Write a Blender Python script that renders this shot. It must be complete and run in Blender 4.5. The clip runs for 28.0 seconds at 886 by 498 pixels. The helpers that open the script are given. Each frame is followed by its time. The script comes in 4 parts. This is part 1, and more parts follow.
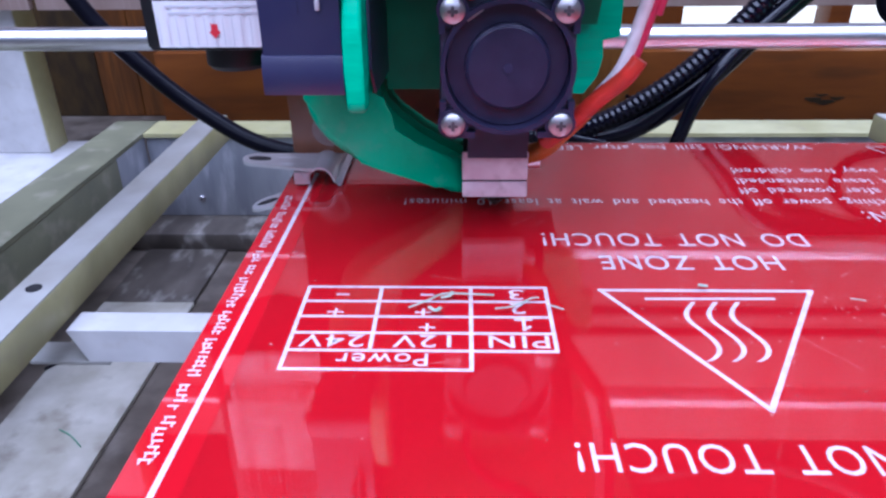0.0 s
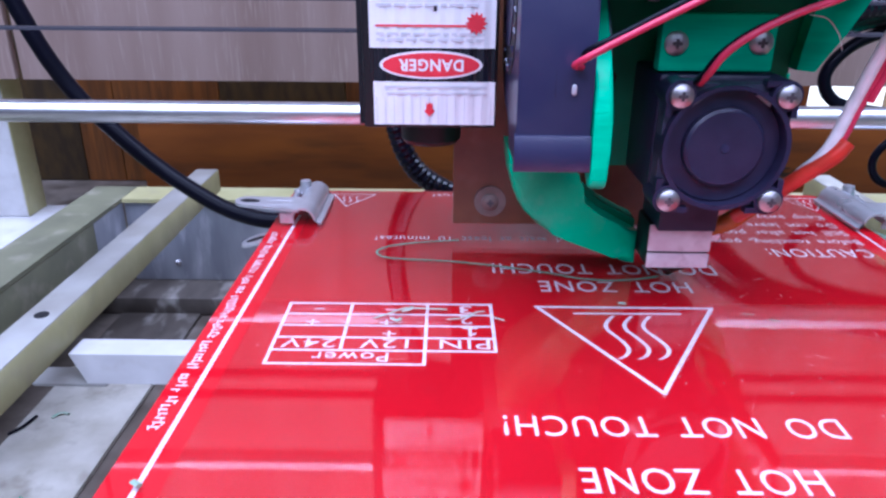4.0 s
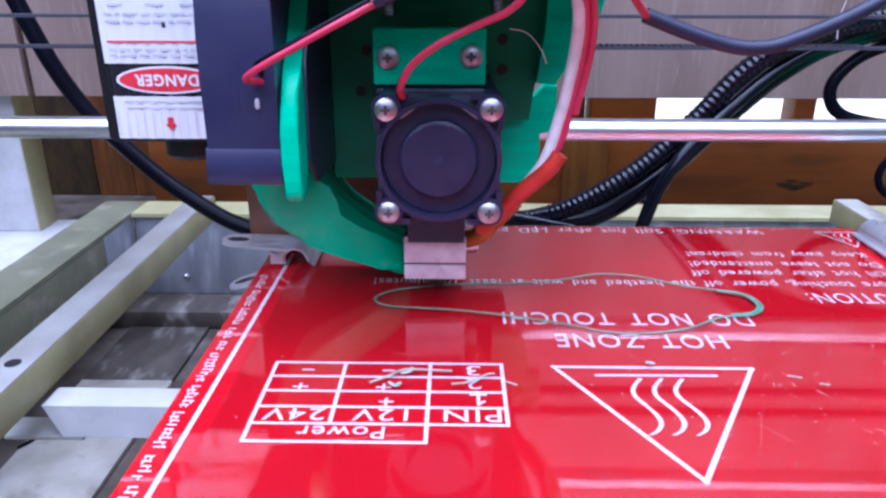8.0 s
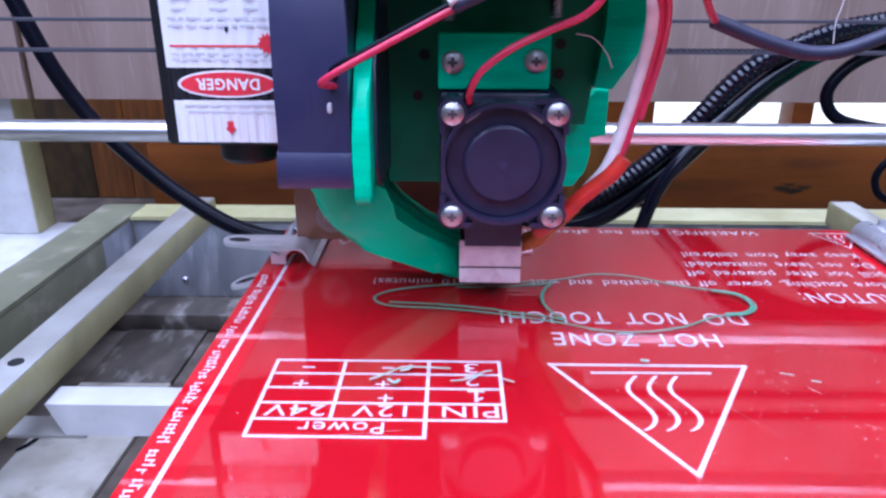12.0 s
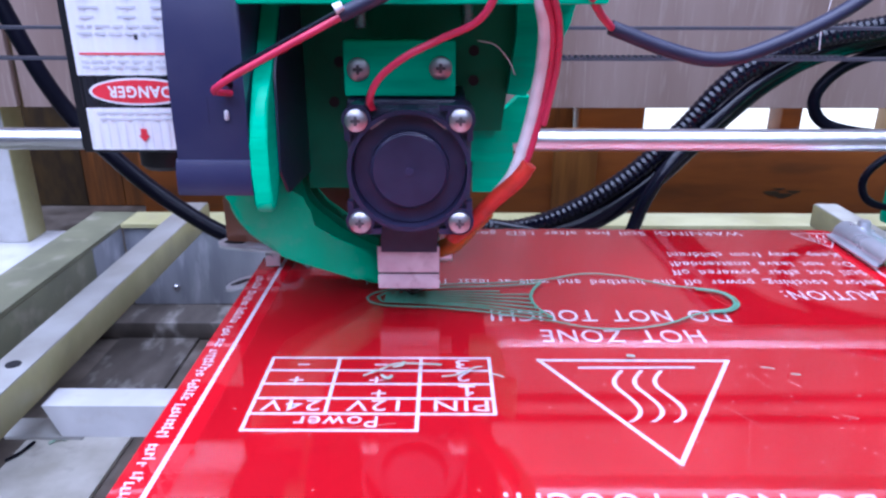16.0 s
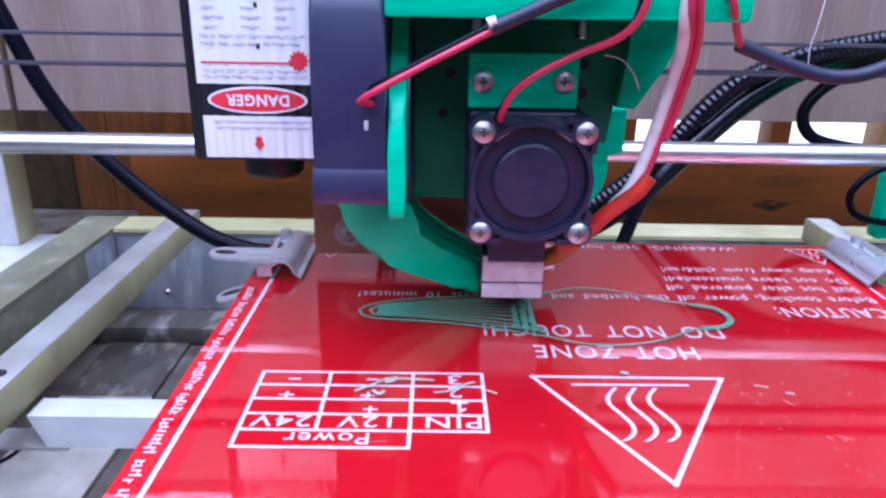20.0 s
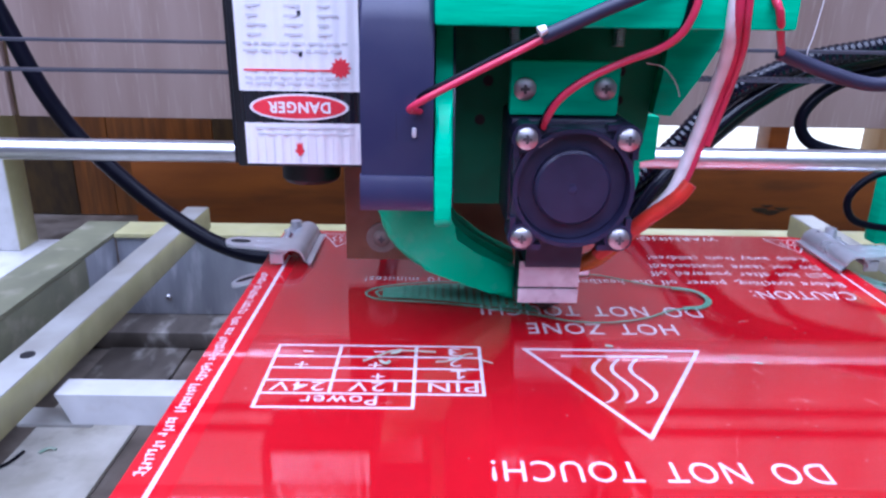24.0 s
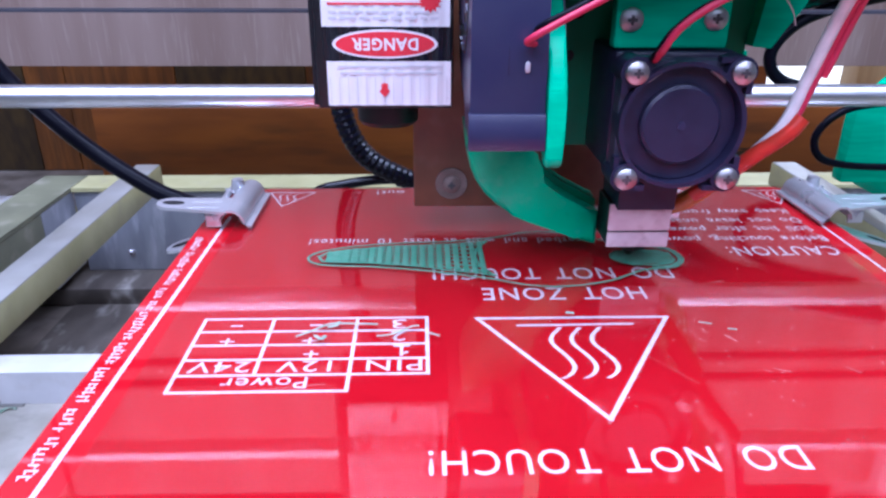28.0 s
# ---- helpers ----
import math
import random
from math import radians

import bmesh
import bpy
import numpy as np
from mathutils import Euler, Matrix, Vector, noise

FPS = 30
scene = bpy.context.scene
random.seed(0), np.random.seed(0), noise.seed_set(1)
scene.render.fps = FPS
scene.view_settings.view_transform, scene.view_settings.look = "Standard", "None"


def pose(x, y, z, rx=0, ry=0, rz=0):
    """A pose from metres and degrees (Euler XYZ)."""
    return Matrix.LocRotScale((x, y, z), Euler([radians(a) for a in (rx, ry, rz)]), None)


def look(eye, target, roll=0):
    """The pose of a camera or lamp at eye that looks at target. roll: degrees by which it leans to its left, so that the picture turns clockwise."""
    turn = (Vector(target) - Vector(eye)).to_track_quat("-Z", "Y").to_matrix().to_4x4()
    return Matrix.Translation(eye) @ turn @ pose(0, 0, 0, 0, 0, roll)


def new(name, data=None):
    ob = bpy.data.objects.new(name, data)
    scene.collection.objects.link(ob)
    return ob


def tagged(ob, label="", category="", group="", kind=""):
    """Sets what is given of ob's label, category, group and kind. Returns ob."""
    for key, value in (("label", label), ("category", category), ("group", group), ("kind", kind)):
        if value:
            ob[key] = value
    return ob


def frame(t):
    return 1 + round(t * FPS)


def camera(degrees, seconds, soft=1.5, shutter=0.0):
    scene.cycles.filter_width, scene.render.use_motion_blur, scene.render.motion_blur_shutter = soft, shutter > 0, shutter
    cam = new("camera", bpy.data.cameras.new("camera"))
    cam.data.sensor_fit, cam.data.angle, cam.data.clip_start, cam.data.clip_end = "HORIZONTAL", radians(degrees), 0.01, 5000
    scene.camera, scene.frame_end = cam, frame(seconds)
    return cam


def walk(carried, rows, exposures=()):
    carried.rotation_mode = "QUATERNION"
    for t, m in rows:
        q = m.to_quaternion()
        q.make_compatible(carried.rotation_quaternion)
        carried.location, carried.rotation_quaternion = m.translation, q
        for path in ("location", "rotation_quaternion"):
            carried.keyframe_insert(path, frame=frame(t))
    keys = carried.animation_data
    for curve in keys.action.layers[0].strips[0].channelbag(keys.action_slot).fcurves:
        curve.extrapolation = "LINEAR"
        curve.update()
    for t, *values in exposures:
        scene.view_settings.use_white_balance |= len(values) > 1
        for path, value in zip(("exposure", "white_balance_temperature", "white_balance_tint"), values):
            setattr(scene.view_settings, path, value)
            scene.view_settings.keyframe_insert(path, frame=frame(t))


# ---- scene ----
cam = camera(63.97, 28.0, soft=2.5)
# t, x, y, z in millimetres, pitch, roll, yaw in degrees
CAMERA_ROWS = [
    (0.0, -31.0, -149.0, 84.5, 62.29, 0.58, 1.56),
    (0.5, -27.4, -151.0, 85.7, 61.22, -0.35, 2.23),
    (1.0, -30.1, -153.8, 87.5, 62.30, -0.09, 2.74),
    (1.5, -27.5, -152.7, 87.7, 64.76, -0.33, 0.67),
    (2.0, -24.2, -153.2, 87.6, 65.81, -0.79, 0.38),
    (2.5, -25.2, -154.3, 87.6, 66.51, -0.67, 0.55),
    (3.0, -25.3, -154.8, 88.2, 67.11, -0.87, 0.27),
    (3.5, -24.7, -155.3, 88.3, 67.29, -0.63, 0.34),
    (5.5, -23.6, -156.2, 89.3, 68.35, -0.15, 0.76),
    (6.0, -23.1, -155.4, 88.4, 68.23, -0.13, 0.89),
    (6.5, -23.1, -155.4, 88.4, 68.17, -0.12, 0.91),
    (7.0, -23.5, -156.3, 88.6, 68.43, -0.14, 0.99),
    (7.5, -23.6, -156.5, 89.1, 68.55, -0.11, 0.95),
    (8.0, -23.6, -156.7, 89.2, 68.58, -0.04, 1.03),
    (8.5, -23.7, -156.8, 89.5, 68.85, -0.06, 1.04),
    (9.0, -23.9, -157.1, 89.5, 68.90, -0.11, 1.06),
    (9.5, -23.7, -156.8, 89.2, 68.76, -0.07, 1.02),
    (10.0, -23.7, -157.3, 89.1, 68.76, 0.01, 1.01),
    (10.5, -23.6, -157.1, 89.0, 68.71, 0.09, 1.05),
    (11.0, -23.5, -157.3, 89.0, 68.68, -0.05, 0.95),
    (11.5, -23.4, -157.5, 89.3, 68.78, -0.03, 0.96),
    (12.0, -23.5, -157.5, 89.5, 68.84, -0.13, 0.95),
    (12.5, -23.6, -157.5, 89.6, 68.88, -0.06, 0.95),
    (14.5, -23.7, -159.0, 89.9, 69.10, -0.15, 0.88),
    (15.0, -23.8, -158.6, 90.1, 69.09, -0.11, 0.64),
    (15.5, -23.5, -158.0, 89.8, 69.08, -0.08, 0.41),
    (16.0, -23.1, -157.9, 89.7, 69.34, -0.06, 0.26),
    (16.5, -23.4, -158.4, 90.0, 69.71, -0.35, 0.06),
    (17.0, -23.3, -158.6, 90.0, 69.55, -0.56, 0.01),
    (17.5, -24.1, -159.5, 90.5, 69.80, -0.93, -0.26),
    (18.0, -23.8, -159.2, 90.5, 69.78, -1.02, -0.25),
    (18.5, -23.9, -159.6, 90.7, 69.84, -0.90, -0.19),
    (19.0, -23.9, -159.5, 90.6, 69.82, -0.86, -0.24),
    (19.5, -23.8, -160.0, 90.7, 69.88, -0.87, -0.15),
    (20.0, -23.7, -159.7, 90.8, 69.93, -0.90, -0.16),
    (20.5, -23.6, -159.9, 90.6, 69.89, -0.74, -0.06),
    (21.0, -23.7, -159.9, 90.8, 70.00, -0.83, -0.10),
    (21.5, -23.6, -160.0, 90.8, 70.05, -0.73, -0.07),
    (23.5, -24.1, -160.6, 91.2, 70.29, -0.74, -0.11),
    (24.0, -24.1, -161.1, 91.3, 70.34, -0.89, -0.23),
    (24.5, -23.7, -160.9, 91.3, 70.21, -0.85, -0.18),
    (25.0, -23.6, -160.8, 91.3, 70.25, -0.86, -0.15),
    (25.5, -23.7, -161.1, 91.3, 70.37, -0.96, -0.16),
    (26.0, -23.7, -161.4, 91.6, 70.40, -0.95, -0.13),
    (26.5, -23.7, -161.4, 91.5, 70.46, -0.96, -0.11),
    (27.0, -23.4, -161.4, 91.6, 70.44, -0.90, -0.29),
    (27.1, -23.0, -161.0, 91.4, 70.26, -0.90, -0.39),
    (27.2, -22.0, -160.2, 90.9, 69.85, -0.88, -0.64),
    (27.3, -20.0, -158.5, 89.7, 68.96, -0.86, -1.16),
    (27.4, -17.2, -156.0, 88.1, 67.72, -0.82, -1.89),
    (27.5, -16.6, -155.6, 87.8, 67.49, -0.81, -2.03),
    (28.0, -13.0, -154.0, 86.7, 66.44, -0.27, -1.70),
]
# t and millimetres: the bed along y, the head along x
BED_ROWS = [
    (0.0, -8.0), (0.5, -5.4), (1.0, 1.2), (1.5, 6.0), (2.0, 7.8), (2.5, 11.9), (3.0, 18.2), (3.5, 19.7),
    (4.0, 18.0), (4.5, 9.5), (5.0, -4.0), (5.5, -11.2), (6.0, -18.1), (6.5, -19.0), (7.0, -12.9), (7.5, -8.7),
    (8.0, -6.6), (8.5, -3.8), (9.0, 2.1), (9.5, 4.4), (10.0, 5.0), (10.5, 7.6), (11.0, -1.1), (11.5, -6.5),
    (12.0, -4.2), (12.5, -3.0), (13.0, 0.0), (13.5, 2.0), (14.0, 1.0), (14.5, 0.2), (15.0, -2.3), (15.5, -2.5),
    (16.0, 0.6), (16.5, -0.6), (17.0, 1.8), (17.5, 3.1), (18.0, 3.2), (18.5, 3.3), (19.0, -4.3), (19.5, 3.0),
    (20.0, -3.2), (20.5, 4.5), (21.0, -5.2), (21.5, -4.0), (22.0, 3.0), (22.5, -3.0), (23.0, 3.0), (23.5, 4.8),
    (24.0, 13.7), (24.5, 9.5), (25.0, 2.1), (25.5, 3.0), (26.0, -4.2), (26.5, 0.2), (27.0, -0.6), (27.5, -3.0),
    (28.0, 1.4),
]
HEAD_ROWS = [
    (0.0, 6.6), (0.5, -6.8), (1.0, -19.3), (1.5, -5.3), (2.0, 10.3), (2.5, 25.6), (3.0, 40.2), (3.5, 56.1),
    (4.0, 70.5), (4.5, 86.5), (5.0, 86.0), (5.5, 75.5), (6.0, 61.0), (6.5, 45.7), (7.0, 30.9), (7.5, 15.8),
    (8.0, -0.0), (8.5, -15.6), (9.0, -12.8), (9.5, 3.2), (10.0, 18.0), (10.5, 32.7), (11.0, 33.2), (11.5, 31.1),
    (12.0, 16.2), (12.5, 1.1), (13.0, -14.0), (13.5, -3.0), (14.0, 14.0), (14.5, 29.1), (15.0, 23.2), (15.5, 7.4),
    (16.0, -4.5), (16.5, -13.1), (17.0, 1.3), (17.5, 3.1), (18.0, 17.6), (18.5, 33.4), (19.0, 30.2), (19.5, 33.1),
    (20.0, 27.3), (20.5, 24.3), (21.0, 26.3), (21.5, 18.8), (22.0, 15.0), (22.5, 12.0), (23.0, 9.0), (23.5, 7.6),
    (24.0, 37.8), (24.5, 67.1), (25.0, 72.1), (25.5, 85.2), (26.0, 81.7), (26.5, 71.7), (27.0, 87.7), (27.5, 73.8),
    (28.0, 77.2),
]
walk(cam, [(t, pose(x / 1000, y / 1000, z / 1000, rx, ry, rz)) for t, x, y, z, rx, ry, rz in CAMERA_ROWS],
     exposures=[(0, -0.26, 4850, 16), (1.2, -0.27, 4850, 16), (3, -0.13, 4850, 16), (6, -0.06, 4850, 16), (28, -0.05, 4850, 16)])

# ---------- world and light ----------
world = bpy.data.worlds.new("world")
scene.world = world
world.use_nodes = True
world.node_tree.nodes["Background"].inputs[0].default_value = (0.75, 0.8, 1.0, 1)
world.node_tree.nodes["Background"].inputs[1].default_value = 0.15


def area_lamp(name, eye, target, w, h, power, colour):
    data = bpy.data.lights.new(name, "AREA")
    data.shape, data.size, data.size_y, data.energy, data.color = "RECTANGLE", w, h, power, colour
    ob = new(name, data)
    ob.matrix_world = look(eye, target)
    return ob


# Unseen lamp added behind the viewer to brighten the head's front.
area_lamp("front_fill_lamp", (-0.25, -0.92, 0.84), (0.0, 0.1, 0.0), 2.2, 0.35, 13, (0.92, 0.89, 1.0))
area_lamp("ceiling_light_panel", (-0.05, -0.38, 1.5), (-0.05, -0.38, 0.0), 2.2, 1.5, 84, (0.93, 0.9, 1.0))

# ---------- materials ----------
MM = 0.001


def material(name, colour, rough=0.5, metal=0.0, colour2=None, grain=60.0, stretch=(1, 1, 1), bump=0.0, bump_scale=300.0,
             coat=0.0, spots=None, spot_scale=40.0, spot_amount=0.3, glow=0.0, rough_var=0.0, detail=4.0, piece=0.0, ior=1.5):
    m = bpy.data.materials.new(name)
    m.use_nodes = True
    nt = m.node_tree
    p = nt.nodes["Principled BSDF"]
    p.inputs["Roughness"].default_value = rough
    p.inputs["Metallic"].default_value = metal
    p.inputs["IOR"].default_value = ior
    p.inputs["Coat Weight"].default_value = coat
    p.inputs["Coat Roughness"].default_value = 0.03
    tc = nt.nodes.new("ShaderNodeTexCoord")
    mp = nt.nodes.new("ShaderNodeMapping")
    mp.inputs["Scale"].default_value = stretch
    nt.links.new(tc.outputs["Object"], mp.inputs["Vector"])

    def noise_node(scale, det):
        n = nt.nodes.new("ShaderNodeTexNoise")
        n.inputs["Scale"].default_value, n.inputs["Detail"].default_value = scale, det
        nt.links.new(mp.outputs["Vector"], n.inputs["Vector"])
        return n
    n1 = noise_node(grain, detail)
    mix = nt.nodes.new("ShaderNodeMix")
    mix.data_type = "RGBA"
    mix.inputs[6].default_value = (*colour, 1)
    mix.inputs[7].default_value = (*(colour2 or [c * 0.82 for c in colour]), 1)
    ramp = nt.nodes.new("ShaderNodeMapRange")
    ramp.inputs["From Min"].default_value, ramp.inputs["From Max"].default_value = 0.35, 0.65
    nt.links.new(n1.outputs["Fac"], ramp.inputs["Value"])
    nt.links.new(ramp.outputs["Result"], mix.inputs[0])
    out = mix.outputs[2]
    if spots:
        n2 = noise_node(spot_scale, 6.0)
        r2 = nt.nodes.new("ShaderNodeMapRange")
        r2.inputs["From Min"].default_value, r2.inputs["From Max"].default_value = 0.55, 0.72
        r2.inputs["To Max"].default_value = spot_amount
        nt.links.new(n2.outputs["Fac"], r2.inputs["Value"])
        mix2 = nt.nodes.new("ShaderNodeMix")
        mix2.data_type = "RGBA"
        mix2.inputs[7].default_value = (*spots, 1)
        nt.links.new(r2.outputs["Result"], mix2.inputs[0])
        nt.links.new(out, mix2.inputs[6])
        out = mix2.outputs[2]
    if piece:
        info = nt.nodes.new("ShaderNodeObjectInfo")
        hsv = nt.nodes.new("ShaderNodeHueSaturation")
        r3 = nt.nodes.new("ShaderNodeMapRange")
        r3.inputs["To Min"].default_value, r3.inputs["To Max"].default_value = 1 - piece, 1 + piece
        nt.links.new(info.outputs["Random"], r3.inputs["Value"])
        nt.links.new(r3.outputs["Result"], hsv.inputs["Value"])
        nt.links.new(out, hsv.inputs["Color"])
        out = hsv.outputs["Color"]
    nt.links.new(out, p.inputs["Base Color"])
    if rough_var:
        r4 = nt.nodes.new("ShaderNodeMapRange")
        r4.inputs["To Min"].default_value, r4.inputs["To Max"].default_value = max(0.0, rough - rough_var), rough + rough_var
        n4 = noise_node(grain * 0.4, 5.0)
        nt.links.new(n4.outputs["Fac"], r4.inputs["Value"])
        nt.links.new(r4.outputs["Result"], p.inputs["Roughness"])
    if bump:
        n3 = noise_node(bump_scale, 5.0)
        b = nt.nodes.new("ShaderNodeBump")
        b.inputs["Strength"].default_value, b.inputs["Distance"].default_value = bump, 0.0005
        nt.links.new(n3.outputs["Fac"], b.inputs["Height"])
        nt.links.new(b.outputs["Normal"], p.inputs["Normal"])
    if glow:
        p.inputs["Emission Color"].default_value = (*colour, 1)
        p.inputs["Emission Strength"].default_value = glow
    return m


RED = material("red_solder_mask", (0.505, 0.0044, 0.0125), 0.04, colour2=(0.44, 0.0036, 0.0105), grain=25, rough_var=0.03, ior=1.55)


def clear_glass():
    """A clear pane: it lets light through and mirrors more the flatter it is seen."""
    m = bpy.data.materials.new("clear_glass")
    m.use_nodes = True
    nt = m.node_tree
    nt.nodes.remove(nt.nodes["Principled BSDF"])
    through_it, gloss, mix = (nt.nodes.new(k) for k in ("ShaderNodeBsdfTransparent", "ShaderNodeBsdfGlossy", "ShaderNodeMixShader"))
    through_it.inputs["Color"].default_value = (0.985, 0.99, 0.985, 1)
    gloss.inputs["Roughness"].default_value = 0.02
    weight = nt.nodes.new("ShaderNodeLayerWeight")
    weight.inputs["Blend"].default_value = 0.5
    power, scaled = nt.nodes.new("ShaderNodeMath"), nt.nodes.new("ShaderNodeMath")
    power.operation, power.inputs[1].default_value = "POWER", 5.0
    scaled.operation, scaled.inputs[1].default_value, scaled.inputs[2].default_value = "MULTIPLY_ADD", 0.957, 0.043
    nt.links.new(weight.outputs["Facing"], power.inputs[0])
    nt.links.new(power.outputs[0], scaled.inputs[0])
    nt.links.new(scaled.outputs[0], mix.inputs["Fac"])
    nt.links.new(through_it.outputs[0], mix.inputs[1])
    nt.links.new(gloss.outputs[0], mix.inputs[2])
    nt.links.new(mix.outputs[0], nt.nodes["Material Output"].inputs["Surface"])
    return m


GLASS = clear_glass()
SILK = material("white_silkscreen", (0.68, 0.60, 0.63), 0.45, colour2=(0.56, 0.46, 0.50), grain=400)
CREAM = material("cream_painted_steel", (0.44, 0.415, 0.21), 0.42, colour2=(0.35, 0.325, 0.15), grain=45, spots=(0.30, 0.26, 0.18),
                 spot_scale=110, spot_amount=0.35, bump=0.1)
RAILGREY = material("mottled_grey_green_paint", (0.18, 0.18, 0.108), 0.5, colour2=(0.13, 0.13, 0.08), grain=30, spots=(0.36, 0.33, 0.25), spot_scale=70, spot_amount=0.5, bump=0.1, bump_scale=200)
RAILTOP = material("mottled_pale_grey_paint", (0.35, 0.345, 0.32), 0.3, colour2=(0.26, 0.25, 0.22), grain=35, spots=(0.24, 0.22, 0.18), spot_scale=80, spot_amount=0.5, bump=0.08)
PAINT = material("greyish_white_painted_steel", (0.58, 0.57, 0.56), 0.38, colour2=(0.48, 0.47, 0.46), grain=50, spots=(0.35, 0.31, 0.25),
                 spot_scale=120, spot_amount=0.3, bump=0.08)
ZINC = material("galvanised_steel_sheet", (0.42, 0.43, 0.46), 0.32, 0.55, colour2=(0.29, 0.30, 0.33), grain=34, bump=0.08, rough_var=0.1,
                spots=(0.75, 0.75, 0.78), spot_scale=50, spot_amount=0.6, stretch=(2.2, 1, 0.5))
STEEL = material("polished_steel", (0.80, 0.80, 0.84), 0.33, 1.0, colour2=(0.7, 0.7, 0.72), grain=120, rough_var=0.05)
CLIPSTEEL = material("nickel_plated_clip_steel", (0.72, 0.73, 0.76), 0.3, 0.7, colour2=(0.6, 0.6, 0.63), grain=80, rough_var=0.08)
RECESS = material("cross_shade_metal", (0.10, 0.09, 0.10), 0.5, 0.5)
SCREW = material("zinc_screw", (0.50, 0.48, 0.49), 0.38, 0.95, colour2=(0.38, 0.36, 0.37), grain=500, rough_var=0.1)
FANGREY = material("dark_grey_fan_frame", (0.05, 0.05, 0.085), 0.32, colour2=(0.07, 0.07, 0.11), grain=120)
# Darker copy of the green plastic, with the interior's shade in its colour.
GREEN_SHADED = material("green_plastic_in_shade", (0.003, 0.19, 0.080), 0.7, colour2=(0.002, 0.12, 0.052), grain=60, bump=0.3, bump_scale=150)
# Near-black for holes and hollows: their shade is put into the colour.
DARK = material("recess_shade", (0.007, 0.007, 0.009), 0.6)
BLACK = material("black_plastic", (0.018, 0.016, 0.044), 0.36, colour2=(0.026, 0.023, 0.056), grain=200, bump=0.05, bump_scale=900)
BLOWER = material("black_blower_plastic", (0.022, 0.022, 0.066), 0.30, colour2=(0.033, 0.032, 0.076), grain=90, bump=0.05, bump_scale=900, ior=1.6)
ANODISED = material("black_anodised_aluminium", (0.010, 0.010, 0.013), 0.4, 0.0, grain=300)
GREEN = material("green_printed_plastic", (0.000, 0.638, 0.319), 0.42, colour2=(0.0, 0.49, 0.24), grain=40, bump=0.35, bump_scale=120, stretch=(1, 1, 9))
GREEN_DUCT = material("green_printed_duct_plastic", (0.0, 0.51, 0.24), 0.28, colour2=(0.0, 0.42, 0.19), grain=60, bump=0.4, bump_scale=300, spots=(0.08, 0.45, 0.25),
                      spot_scale=220, spot_amount=0.5)
DUST = material("pale_dust", (0.70, 0.40, 0.38), 0.6, grain=200)
SCRAP = material("pale_green_plastic", (0.22, 0.33, 0.24), 0.4, colour2=(0.38, 0.42, 0.34), grain=300)
FILAMENT = material("green_filament", (0.075, 0.26, 0.155), 0.35, colour2=(0.13, 0.30, 0.20), grain=300, piece=0.12)
KAPTON = material("pale_block_insulation", (0.72, 0.56, 0.58), 0.4, colour2=(0.62, 0.42, 0.46), grain=180, spots=(0.35, 0.16, 0.18), spot_scale=240, spot_amount=0.5, bump=0.2)
AMBER = material("amber_polyimide_tape", (0.45, 0.13, 0.02), 0.25, colour2=(0.32, 0.08, 0.012), grain=150)
BRASS = material("dark_brass_and_shade", (0.04, 0.03, 0.025), 0.35, 0.8)
COPPERPLATE = material("brown_phenolic_plate", (0.21, 0.075, 0.035), 0.4, colour2=(0.15, 0.055, 0.026), grain=90, bump=0.1, spots=(0.25, 0.14, 0.1), spot_scale=160)
WASHER = material("dull_brownish_steel", (0.2, 0.14, 0.12), 0.45, 0.4, colour2=(0.28, 0.2, 0.18), grain=200)
WIRE_RED = material("red_wire_insulation", (0.56, 0.028, 0.085), 0.35, colour2=(0.48, 0.022, 0.065), grain=200)
SLEEVE_RED = material("red_silicone_sleeve", (0.62, 0.03, 0.016), 0.4, colour2=(0.42, 0.03, 0.012), grain=200)
WIRE_WHITE = material("white_wire_insulation", (0.78, 0.74, 0.74), 0.45, grain=200)
WIRE_BLACK = material("black_wire_insulation", (0.004, 0.004, 0.009), 0.3, grain=200, ior=1.2, bump=0.1, bump_scale=120)
WIRE_BLUE = material("blue_black_sleeving", (0.018, 0.018, 0.045), 0.5, grain=200)
CONDUIT = material("glossy_black_conduit", (0.004, 0.004, 0.010), 0.13, grain=200, rough_var=0.05, ior=1.42, bump=0.2, bump_scale=260)
BELT = material("black_rubber_belt", (0.05, 0.05, 0.065), 0.6, grain=300)
LABEL = material("white_laminated_label", (0.82, 0.81, 0.82), 0.5, colour2=(0.78, 0.77, 0.79), grain=100, coat=1.0)
BAND = material("glossy_black_band", (0.012, 0.011, 0.016), 0.1, colour2=(0.018, 0.016, 0.022), grain=80, ior=2.1)
INK_RED = material("red_label_ink", (0.72, 0.03, 0.05), 0.5, grain=200)
INK_GREY = material("grey_label_ink", (0.62, 0.61, 0.65), 0.5, grain=200)
INK_BLACK = material("black_label_ink", (0.02, 0.02, 0.03), 0.5, grain=200)
WOOD = material("brown_stained_wood", (0.34, 0.100, 0.009), 0.5, colour2=(0.23, 0.064, 0.006), grain=11, stretch=(1, 5, 5), bump=0.2, spots=(0.08, 0.03, 0.008), spot_scale=9, piece=0.15, spot_amount=0.6)
BATTEN = material("yellowish_brown_wood", (0.30, 0.12, 0.018), 0.5, colour2=(0.19, 0.07, 0.010), grain=14, stretch=(10, 6, 1), bump=0.15)
